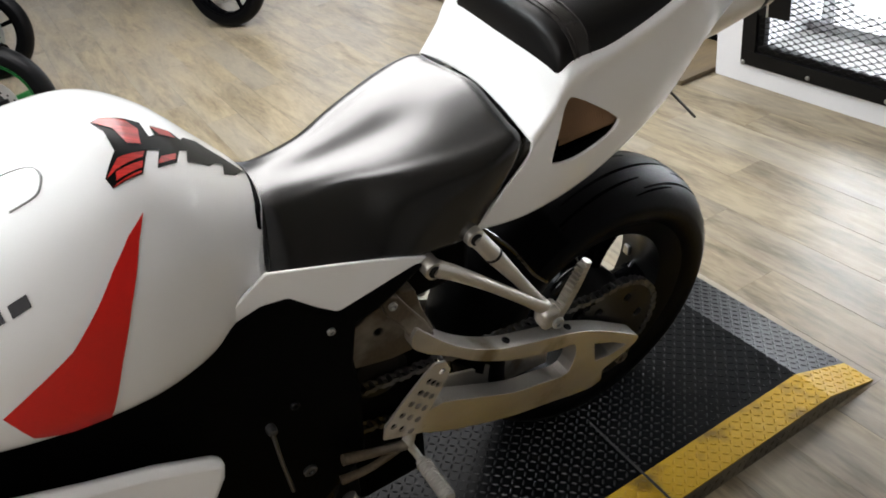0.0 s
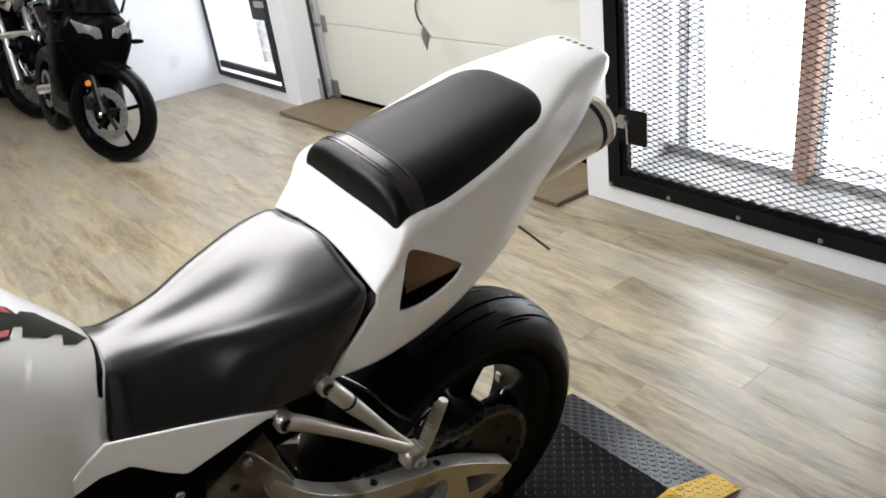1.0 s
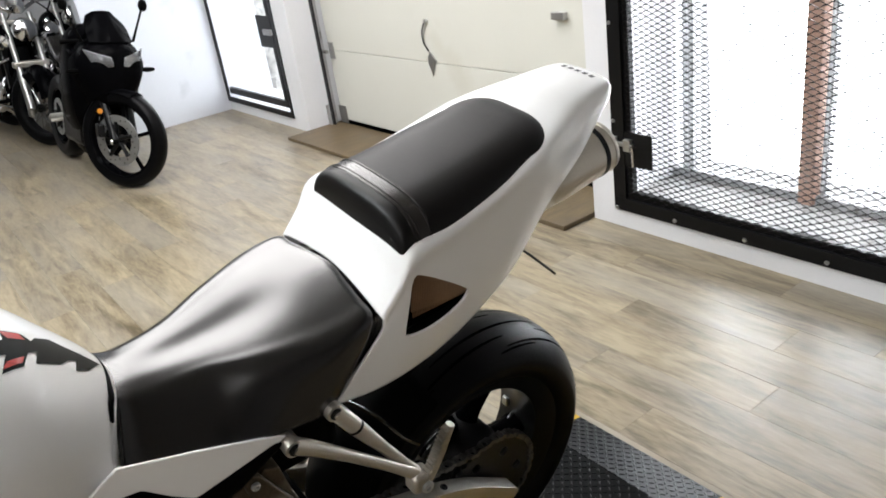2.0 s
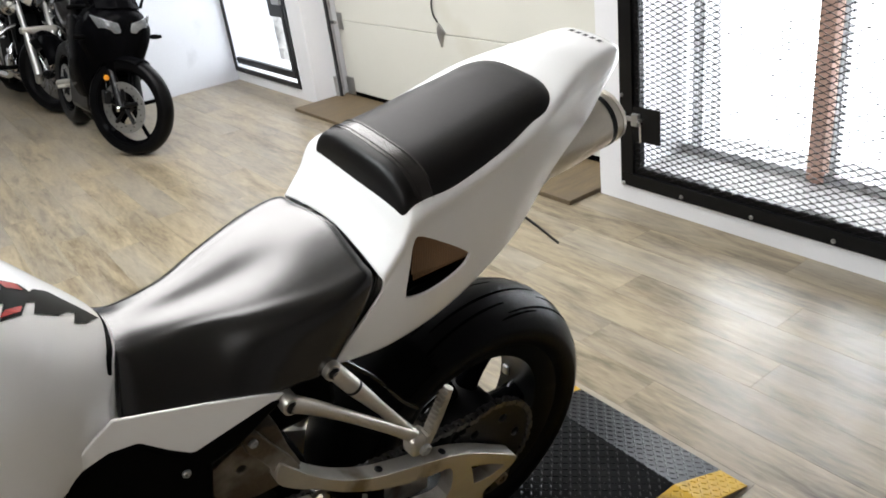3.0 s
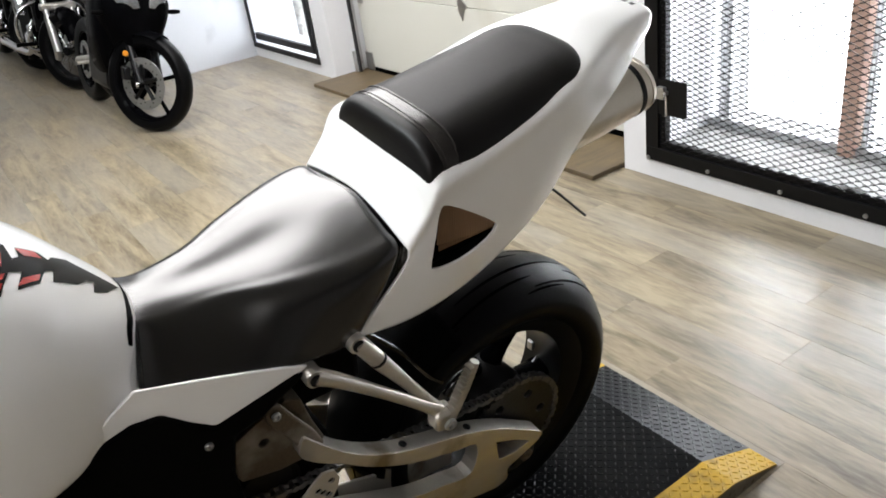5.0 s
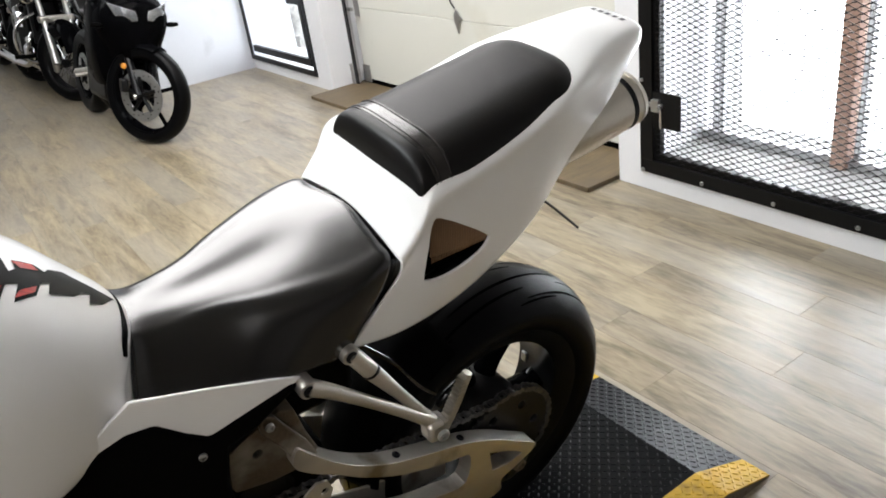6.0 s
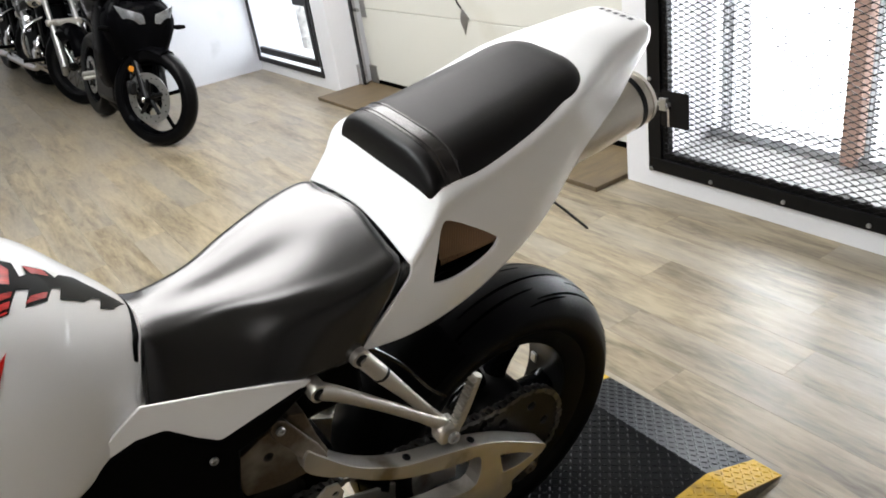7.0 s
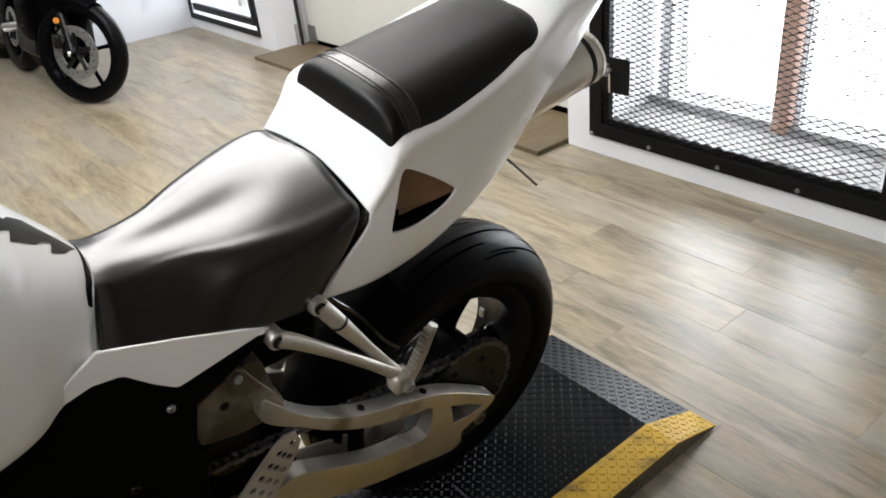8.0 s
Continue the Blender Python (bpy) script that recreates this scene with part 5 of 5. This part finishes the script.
def sport_bike(m, label, rim_mat, steer, group, pipe=1, r=0.264):
    """A faired sport motorcycle; local y runs to its tail, origin under the front wheel."""
    ob = thing("motorcycle", label, "motorcycle", group, m=m)
    wheel_parts(ob, "front_wheel", r, 0.105, r - 0.070, 5, rim_mat, (0, 0, r), steer)
    st = Matrix.Rotation(radians(steer), 3, "Z")
    for s in (-1, 1):
        foot, top = st @ Vector((s * 0.085, 0.0, r)), Vector((s * 0.085, 0.27, 0.83))
        mid = foot.lerp(top, 0.42)
        part("fork_leg", tube([foot, foot.lerp(top, 0.2), mid], [0.021, 0.024, 0.023], 12), BLACK_METAL, ob, "black fork leg")
        part("fork_tube", tube([mid, top], 0.018, 12), STEEL, ob)
        part("caliper", box_bm(-0.02, 0.02, -0.035, 0.035, -0.04, 0.04), BLACK_METAL, ob, bevel=0.01).location = foot + st @ Vector((s * 0.004, 0.10, 0.06))
        part("brake_hose", tube([foot + st @ Vector((s * 0.01, 0.10, 0.10)), foot.lerp(top, 0.25) + Vector((s * 0.035, 0.05, 0.0)), foot.lerp(top, 0.5) + Vector((s * 0.03, 0.01, 0)), foot.lerp(top, 0.72)], 0.005, 8, 18), HUGGER_GLOSS, ob)
        part("axle_cap", lathe([(0.001, -0.012), (0.016, -0.010), (0.018, 0.0), (0.001, 0.004)], 16, "x", closed=False), CHROME, ob).location = foot + st @ Vector((s * 0.024, 0, 0))
        part("reflector", lathe([(0.001, -0.006), (0.0165, -0.005), (0.018, 0.0), (0.001, 0.006)], 18, "y", closed=False), AMBER, ob, "amber side reflector").location = foot.lerp(top, 0.33) + Vector((s * 0.045, -0.03, 0))
    fen = []
    for a in np.linspace(radians(66), radians(150), 12):
        fen.append([tuple(Vector((0, 0, r)) + st @ Vector((u * 0.062, -(r + 0.014 - 0.03 * u * u) * math.cos(a), (r + 0.014 - 0.03 * u * u) * math.sin(a)))) for u in (-1, -0.6, 0, 0.6, 1)])
    part("front_fender", loft(fen, 20, 14), BLACK_GLOSS, ob, "glossy black front fender", solid=0.004)
    # nose and side fairing: rings from the tip backwards
    def ring(y, w, zt, zb, wb):
        half = [(0, y, zb), (-wb * 0.7, y, zb), (-wb, y, zb + 0.06 * (zt - zb)), (-w, y, zb + 0.55 * (zt - zb)), (-w * 0.86, y, zb + 0.82 * (zt - zb)), (-w * 0.45, y, zt - 0.01), (0, y, zt)]
        return half + [(-a, b, c) for a, b, c in reversed(half[1:-1])]
    part("nose_fairing", loft([ring(-0.02, 0.03, 0.77, 0.64, 0.02), ring(0.0, 0.10, 0.83, 0.56, 0.05), ring(0.06, 0.165, 0.875, 0.50, 0.09), ring(0.16, 0.20, 0.90, 0.46, 0.12), ring(0.28, 0.21, 0.90, 0.44, 0.15)], 26, 40, True), BLACK_GLOSS, ob, "glossy black nose fairing")
    part("windscreen", loft([[(-0.13, 0.10, 0.865), (-0.07, 0.045, 0.868), (0, 0.03, 0.87), (0.07, 0.045, 0.868), (0.13, 0.10, 0.865)], [(-0.12, 0.19, 0.96), (-0.065, 0.14, 0.975), (0, 0.12, 0.98), (0.065, 0.14, 0.975), (0.12, 0.19, 0.96)], [(-0.085, 0.27, 1.02), (-0.05, 0.23, 1.045), (0, 0.215, 1.05), (0.05, 0.23, 1.045), (0.085, 0.27, 1.02)]], 16, 22), BLACK_GLOSS, ob, "dark smoked windscreen", solid=0.003)
    for s in (-1, 1):
        part("side_fairing", loft([[(s * 0.16, 0.14, 0.78), (s * 0.15, 0.16, 0.60), (s * 0.10, 0.22, 0.40), (s * 0.05, 0.34, 0.26)], [(s * 0.20, 0.28, 0.82), (s * 0.21, 0.30, 0.60), (s * 0.17, 0.34, 0.38), (s * 0.09, 0.42, 0.22)], [(s * 0.19, 0.50, 0.80), (s * 0.20, 0.52, 0.58), (s * 0.17, 0.55, 0.36), (s * 0.09, 0.58, 0.21)], [(s * 0.15, 0.74, 0.62), (s * 0.155, 0.74, 0.50), (s * 0.14, 0.76, 0.36), (s * 0.09, 0.78, 0.24)]], 22, 18), BLACK_GLOSS, ob, "glossy black side fairing", solid=0.006)
        lens = [[(s * 0.03, -0.016, 0.735), (s * 0.08, 0.005, 0.728), (s * 0.125, 0.035, 0.738)], [(s * 0.032, -0.014, 0.765), (s * 0.09, 0.006, 0.772), (s * 0.150, 0.052, 0.782)], [(s * 0.040, -0.006, 0.790), (s * 0.10, 0.018, 0.808), (s * 0.172, 0.085, 0.835)]]
        bm = loft([[(x * 1.02, y - 0.010, z) for x, y, z in row] for row in lens], 12, 14)
        part("headlight", bm, LENS_CLEAR, ob, "clear slanted headlight", solid=0.01)
        part("mirror_stalk", tube([(s * 0.15, 0.15, 0.87), (s * 0.185, 0.16, 0.96), (s * 0.225, 0.17, 1.065)], [0.010, 0.007, 0.007], 8, 10), BLACK_PLASTIC, ob)
        mirror = loft([[(s * (0.232 + 0.026 * u * c), 0.168 + k * 0.03, 1.085 + 0.036 * u * sn) for c, sn in ((1, 0), (0.7, 0.75), (0, 1), (-0.7, 0.75), (-1, 0), (-0.7, -0.75), (0, -1), (0.7, -0.75))] for k, u in ((-1, 0.55), (-0.4, 0.95), (0.3, 1.0))], 8, 24, True)
        part("mirror", mirror, BLACK_PLASTIC, ob, "black rear-view mirror")
        part("turn_signal", tube([(s * 0.175, 0.14, 0.70), (s * 0.215, 0.135, 0.70), (s * 0.262, 0.135, 0.702)], [0.008, 0.016, 0.010], 10, 10), BLACK_PLASTIC, ob, "small dark turn signal")
        part("handlebar", tube([(s * 0.08, 0.30, 0.86), (s * 0.14, 0.36, 0.865), (s * 0.20, 0.42, 0.855)], 0.014, 10, 10), BLACK_PLASTIC, ob)
        part("peg", tube([(s * 0.10, 0.80, 0.34), (s * 0.22, 0.80, 0.33)], 0.012, 8), CAST_ALU, ob)
    part("fuel_tank", loft([ring(0.34, 0.12, 0.93, 0.72, 0.1), ring(0.45, 0.155, 0.97, 0.70, 0.12), ring(0.60, 0.15, 0.95, 0.68, 0.12), ring(0.72, 0.09, 0.84, 0.68, 0.08)], 18, 32, True), BLACK_GLOSS, ob)
    part("seat", loft([ring(0.70, 0.09, 0.80, 0.70, 0.08), ring(0.86, 0.13, 0.77, 0.69, 0.11), ring(1.02, 0.12, 0.82, 0.72, 0.10), ring(1.22, 0.09, 0.87, 0.79, 0.07)], 20, 26, True), LEATHER, ob)
    part("tail", loft([ring(0.90, 0.12, 0.76, 0.62, 0.08), ring(1.1, 0.12, 0.80, 0.68, 0.08), ring(1.38, 0.05, 0.88, 0.82, 0.04)], 14, 26, True), BLACK_GLOSS, ob)
    part("engine", box_bm(-0.15, 0.15, 0.36, 0.80, 0.20, 0.58), BLACK_METAL, ob, bevel=0.04)
    part("belly_pan", loft([[(-0.09, 0.36, 0.25), (-0.05, 0.35, 0.16), (0, 0.345, 0.14), (0.05, 0.35, 0.16), (0.09, 0.36, 0.25)], [(-0.13, 0.52, 0.24), (-0.08, 0.52, 0.13), (0, 0.52, 0.11), (0.08, 0.52, 0.13), (0.13, 0.52, 0.24)], [(-0.12, 0.76, 0.25), (-0.08, 0.76, 0.15), (0, 0.76, 0.13), (0.08, 0.76, 0.15), (0.12, 0.76, 0.25)]], 14, 18), BLACK_GLOSS, ob, "black belly pan", solid=0.005)
    wheel_parts(ob, "rear_wheel", r, 0.14, 0.194, 5, rim_mat, (0, 1.225, r), 0)
    part("swingarm", tube([(-0.11, 0.80, 0.36), (-0.11, 1.225, r)], 0.025, 10), CAST_ALU, ob)
    part("side_stand", tube([(0.10, 0.66, 0.24), (0.14, 0.70, 0.12), (0.18, 0.74, 0.035)], [0.013, 0.011, 0.014], 10, 10), BLACK_METAL, ob)
    part("silencer", tube([(pipe * 0.10, 0.72, 0.2), (pipe * 0.17, 0.86, 0.25), (pipe * 0.19, 1.05, 0.31), (pipe * 0.19, 1.36, 0.40)], [0.02, 0.04, 0.056, 0.056], 18, 14), CHROME, ob)
    return ob


def cruiser(m, label, group):
    """A chrome-laden cruiser; local y runs to its tail, origin under the front wheel."""
    ob = thing("motorcycle", label, "motorcycle", group, m=m)
    r = 0.30
    wheel_parts(ob, "front_wheel", r, 0.11, 0.215, 14, BLACK_METAL, (0, 0, r), 30, True, True, 1)
    for s in (-1, 1):
        part("fork_slider", tube([(s * 0.095, 0.0, r), (s * 0.095, 0.10, r + 0.26)], [0.030, 0.028], 14), STEEL, ob, "grey fork slider")
        part("fork_tube", tube([(s * 0.095, 0.10, r + 0.26), (s * 0.095, 0.28, r + 0.70)], 0.021, 14), STEEL, ob)
        part("handlebar", tube([(s * 0.03, 0.27, 1.0), (s * 0.16, 0.30, 1.08), (s * 0.32, 0.40, 1.08), (s * 0.38, 0.48, 1.06)], 0.013, 10, 16), CHROME, ob)
        part("grip", tube([(s * 0.32, 0.40, 1.08), (s * 0.39, 0.49, 1.058)], 0.018, 10), BLACK_PLASTIC, ob)
        part("mirror", lathe([(0.001, -0.008), (0.05, -0.006), (0.055, 0.0), (0.045, 0.014), (0.001, 0.02)], 20, "y", centre=(s * 0.30, 0.36, 1.22), closed=False), CHROME, ob)
        part("mirror_stalk", tube([(s * 0.26, 0.37, 1.08), (s * 0.30, 0.37, 1.20)], 0.005, 8), CHROME, ob)
        part("turn_signal", lathe([(0.001, -0.03), (0.025, -0.02), (0.03, 0.0), (0.02, 0.03), (0.001, 0.035)], 16, "y", centre=(s * 0.19, 0.20, 0.86), closed=False), CHROME, ob)
        part("footboard_peg", tube([(s * 0.12, 0.42, 0.33), (s * 0.30, 0.40, 0.335)], 0.016, 10), BLACK_PLASTIC, ob, "black forward footpeg")
        part("down_tube", tube([(s * 0.05, 0.34, 0.88), (s * 0.10, 0.42, 0.5), (s * 0.11, 0.50, 0.24)], 0.017, 10, 12), BLACK_GLOSS, ob)
        part("exhaust_pipe", tube([(s * 0.10, 0.52, 0.52), (s * 0.17, 0.46, 0.42), (s * 0.17, 0.58, 0.26), (s * 0.18, 0.9, 0.24), (s * 0.19, 1.5, 0.26)], [0.022, 0.022, 0.024, 0.035, 0.042], 14, 30), CHROME, ob, "chrome exhaust pipe")
    fen = []
    for a in np.linspace(radians(20), radians(165), 14):
        fen.append([(u * 0.075, -(r + 0.03 - 0.04 * u * u) * math.cos(a), r + (r + 0.03 - 0.04 * u * u) * math.sin(a)) for u in (-1, -0.6, 0, 0.6, 1)])
    part("front_fender", loft(fen, 22, 14), BLACK_GLOSS, ob, "glossy black front fender", solid=0.004)
    part("headlight", lathe([(0.001, -0.07), (0.07, -0.06), (0.085, -0.045), (0.09, 0.0), (0.07, 0.06), (0.001, 0.09)], 28, "y", centre=(0, 0.13, 0.88), closed=False), CHROME, ob, "chrome headlight")
    for k in range(2):
        c = Vector((0, 0.56 + 0.16 * k, 0.52))
        bm = bmesh.new()
        for z in np.arange(-0.13, 0.14, 0.022):
            lathe([(0.02, z), (0.085, z), (0.085, z + 0.010), (0.02, z + 0.010)], 20, "z", centre=c, bm=bm)
        part("cylinder", bm, CAST_ALU, ob, "finned engine cylinder", smooth=False)
    part("crankcase", lathe([(0.02, -0.15), (0.12, -0.14), (0.16, -0.09), (0.16, 0.09), (0.12, 0.14), (0.02, 0.15)], 28, "x", centre=(0, 0.66, 0.34)), CHROME, ob)
    part("air_cleaner", lathe([(0.001, -0.20), (0.08, -0.19), (0.09, -0.16), (0.08, -0.12), (0.001, -0.12)], 24, "x", centre=(0, 0.64, 0.62), closed=False), CHROME, ob)
    def ring(y, w, zt, zb):
        half = [(0, y, zb), (-w * 0.7, y, zb), (-w, y, (zt + zb) / 2), (-w * 0.7, y, zt - 0.02), (0, y, zt)]
        return half + [(-a, b, c) for a, b, c in reversed(half[1:-1])]
    part("fuel_tank", loft([ring(0.36, 0.06, 0.88, 0.76), ring(0.48, 0.14, 0.93, 0.74), ring(0.66, 0.15, 0.91, 0.70), ring(0.88, 0.07, 0.80, 0.68)], 20, 28, True), BLACK_GLOSS, ob)
    part("seat", loft([ring(0.86, 0.10, 0.74, 0.64), ring(1.0, 0.15, 0.70, 0.60), ring(1.15, 0.14, 0.76, 0.62), ring(1.45, 0.10, 0.80, 0.70)], 20, 24, True), LEATHER, ob)
    wheel_parts(ob, "rear_wheel", 0.30, 0.15, 0.20, 8, BLACK_METAL, (0, 1.45, 0.30), 0)
    fen = []
    for a in np.linspace(radians(15), radians(150), 14):
        fen.append([(u * 0.095, 1.45 + (0.335 - 0.04 * u * u) * math.cos(a), 0.30 + (0.335 - 0.04 * u * u) * math.sin(a)) for u in (-1, -0.6, 0, 0.6, 1)])
    part("rear_fender", loft(fen, 22, 14), BLACK_GLOSS, ob, solid=0.004)
    part("radiator", box_bm(-0.13, 0.13, 0.40, 0.45, 0.42, 0.74), BLACK_METAL, ob, "black radiator", bevel=0.01)
    part("frame_cradle", box_bm(-0.14, 0.14, 0.46, 0.98, 0.22, 0.70), BLACK_PLASTIC, ob, bevel=0.05)
    part("lower_clamp", box_bm(-0.13, 0.13, 0.10, 0.17, 0.60, 0.65), CAST_ALU, ob, bevel=0.012)
    part("upper_clamp", box_bm(-0.13, 0.13, 0.24, 0.31, 0.92, 0.955), CAST_ALU, ob, bevel=0.012)
    part("instrument", lathe([(0.001, -0.05), (0.06, -0.045), (0.066, 0.0), (0.05, 0.03), (0.001, 0.04)], 24, "y", centre=(0, 0.26, 1.06), closed=False), CHROME, ob, "chrome instrument pod")
    for s in (-1, 1):
        part("crash_bar", tube([(s * 0.08, 0.40, 0.66), (s * 0.24, 0.38, 0.58), (s * 0.27, 0.40, 0.42), (s * 0.20, 0.44, 0.30), (s * 0.08, 0.46, 0.26)], 0.014, 10, 24), CHROME, ob, "chrome crash bar")
        part("spot_lamp", lathe([(0.001, -0.05), (0.045, -0.045), (0.055, -0.03), (0.05, 0.02), (0.001, 0.05)], 20, "y", centre=(s * 0.17, 0.20, 0.80), closed=False), CHROME, ob, "chrome spot lamp")
        part("engine_cover", lathe([(0.001, 0.16), (0.06, 0.155), (0.085, 0.13), (0.09, 0.09), (0.001, 0.09)] if s > 0 else [(0.001, -0.16), (0.06, -0.155), (0.085, -0.13), (0.09, -0.09), (0.001, -0.09)], 22, "x", centre=(s * 0.03, 0.58, 0.34), closed=False), CHROME, ob, "polished engine cover")
        part("cable", tube([(s * 0.30, 0.40, 1.07), (s * 0.20, 0.20, 0.98), (s * 0.12, 0.16, 0.86), (s * 0.08, 0.30, 0.72)], 0.006, 6, 18), BLACK_PLASTIC, ob)
        part("brake_caliper", box_bm(s * 0.075 - 0.02, s * 0.075 + 0.02, 0.08, 0.16, 0.22, 0.32), CAST_ALU, ob, bevel=0.012)
    return ob


ROW = "motorcycles parked in the shop"
sport_bike(Matrix.Translation((1.085, 4.955, 0)) @ Matrix.Rotation(radians(2), 4, "Z") @ Matrix.Rotation(radians(12), 4, "Y"), "black faired sport motorcycle with twin slanted headlights", BLACK_GLOSS, 31, ROW, 1, 0.298)
cruiser(Matrix.Translation((1.025, 6.735, 0)) @ Matrix.Rotation(radians(3), 4, "Z") @ Matrix.Rotation(radians(7), 4, "Y"), "black cruiser motorcycle with chrome engine and wire wheels", ROW)
cruiser(Matrix.Translation((1.47, 7.05, 0)) @ Matrix.Rotation(radians(3), 4, "Z") @ Matrix.Rotation(radians(7), 4, "Y"), "black cruiser motorcycle beside the end of the white wall", ROW)
cruiser(Matrix.Translation((0.985, 7.95, 0)) @ Matrix.Rotation(radians(4), 4, "Z") @ Matrix.Rotation(radians(7), 4, "Y"), "black and chrome cruiser motorcycle behind the parked row", ROW)
sport_bike(Matrix.Translation((-0.275, 3.80, 0)) @ Matrix.Rotation(radians(48), 4, "Z") @ Matrix.Rotation(radians(9), 4, "Y"), "black sport motorcycle with bright green wheel rims", GREEN_RIM, 14, ROW, -1)
sport_bike(Matrix.Translation((-0.22, 5.25, 0)) @ Matrix.Rotation(radians(48), 4, "Z") @ Matrix.Rotation(radians(9), 4, "Y"), "black sport motorcycle with orange fork reflectors", BLACK_GLOSS, 14, ROW, -1)

# ---- front half of the white motorcycle ----
front = wheel_parts(bike, "front_wheel", 0.30, 0.12, 0.215, 3, BLACK_GLOSS, (-1.39, 0, 0.30), 90)
for sgn in (-1, 1):
    part("fork_leg", tube([(-1.39, sgn * 0.095, 0.30), (-1.33, sgn * 0.10, 0.46), (-1.27, sgn * 0.10, 0.62)], [0.026, 0.027, 0.027], 14), BLACK_METAL, bike, "black fork leg")
    part("fork_tube", tube([(-1.27, sgn * 0.10, 0.62), (-1.15, sgn * 0.10, 0.94)], 0.021, 14), STEEL, bike)
    part("handlebar", tube([(-1.16, sgn * 0.10, 0.93), (-1.13, sgn * 0.20, 0.95), (-1.08, sgn * 0.31, 0.94)], 0.013, 10, 12), BLACK_PLASTIC, bike)
    side = [[(-1.09, sgn * 0.195, 0.86), (-1.07, sgn * 0.20, 0.70), (-1.05, sgn * 0.18, 0.50), (-1.00, sgn * 0.10, 0.34)],
            [(-1.25, sgn * 0.20, 0.90), (-1.22, sgn * 0.215, 0.72), (-1.16, sgn * 0.19, 0.52), (-1.08, sgn * 0.11, 0.36)],
            [(-1.42, sgn * 0.15, 0.92), (-1.38, sgn * 0.165, 0.80), (-1.30, sgn * 0.15, 0.66), (-1.20, sgn * 0.12, 0.52)]]
    part("side_fairing", loft(side, 16, 16), PAINT_WHITE, bike, "glossy white side fairing", solid=0.005)


def nose_ring(x, w, zt, zb):
    half = [(x, 0.0, zb), (x, -0.7 * w, zb + 0.01), (x, -w, zb + 0.5 * (zt - zb)), (x, -0.7 * w, zt - 0.02), (x, 0.0, zt)]
    return half + [(a, -b, c) for a, b, c in reversed(half[1:-1])]


part("nose_fairing", loft([nose_ring(-1.55, 0.04, 0.80, 0.72), nose_ring(-1.50, 0.12, 0.89, 0.69), nose_ring(-1.40, 0.17, 0.95, 0.69), nose_ring(-1.26, 0.20, 0.97, 0.74)], 22, 32, True), PAINT_WHITE, bike, "glossy white nose fairing")
part("windscreen", loft([[(-1.42, -0.12, 0.94), (-1.45, 0.0, 0.955), (-1.42, 0.12, 0.94)], [(-1.32, -0.12, 1.03), (-1.35, 0.0, 1.06), (-1.32, 0.12, 1.03)], [(-1.24, -0.09, 1.08), (-1.26, 0.0, 1.12), (-1.24, 0.09, 1.08)]], 12, 16), BLACK_GLOSS, bike, "dark smoked windscreen", solid=0.003)
fen = []
for a in np.linspace(radians(35), radians(140), 12):
    fen.append([(-1.39 + (0.315 - 0.03 * u * u) * math.cos(a), u * 0.075, 0.30 + (0.315 - 0.03 * u * u) * math.sin(a)) for u in (-1, -0.6, 0, 0.6, 1)])
part("front_fender", loft(fen, 20, 14), PAINT_WHITE, bike, "white front fender", solid=0.004)

# ---- floor planks ----
PW, PLEN = 0.152, 0.96
proto = {}


def plank_mesh(key, w, h):
    if key not in proto:
        bm = bmesh.new()
        c = 0.0002
        low = [bm.verts.new((x, y, -0.006)) for x, y in ((0, 0), (w, 0), (w, h), (0, h))]
        mid = [bm.verts.new((x, y, -0.0012)) for x, y in ((0, 0), (w, 0), (w, h), (0, h))]
        top = [bm.verts.new((x, y, 0)) for x, y in ((c, c), (w - c, c), (w - c, h - c), (c, h - c))]
        bm.faces.new(top)
        for a, b in ((low, mid), (mid, top)):
            for i in range(4):
                bm.faces.new((a[i], a[(i + 1) % 4], b[(i + 1) % 4], b[i]))
        me = bpy.data.meshes.new("plank")
        bm.to_mesh(me)
        bm.free()
        me.materials.append(FLOOR_WOOD)
        proto[key] = me
    return proto[key]


shifts = [0.0, 0.41, 0.17, 0.63, 0.29, 0.77, 0.08, 0.52]
far_v, far_f = [], []
col = 0
x = WX - PW
while x > FLOOR_X0:
    y = -4.5 - shifts[col % 8] * PLEN
    while y < FLOOR_Y1:
        ya, yb = max(y, -4.5), min(y + PLEN, FLOOR_Y1)
        if x > -0.75 and ya > -0.2 and yb < 8.6:
            ob = new("plank", plank_mesh("full", PW - 0.0004, PLEN - 0.0004))
            ob.parent, ob.location = floor, (x, y, 0)
        elif yb - ya > 0.02:
            b = len(far_v)
            far_v += [(px, py, 0) for px, py in ((x, ya), (x + PW - 0.0006, ya), (x + PW - 0.0006, yb - 0.0006), (x, yb - 0.0006))]
            far_f.append((b, b + 1, b + 2, b + 3))
        y += PLEN
    x -= PW
    col += 1
me = bpy.data.meshes.new("plank_field")
me.from_pydata(far_v, [], far_f)
me.materials.append(FLOOR_WOOD_FAR)
ob = new("plank_field", me)
ob.parent = floor
tagged(ob, kind="stuff")
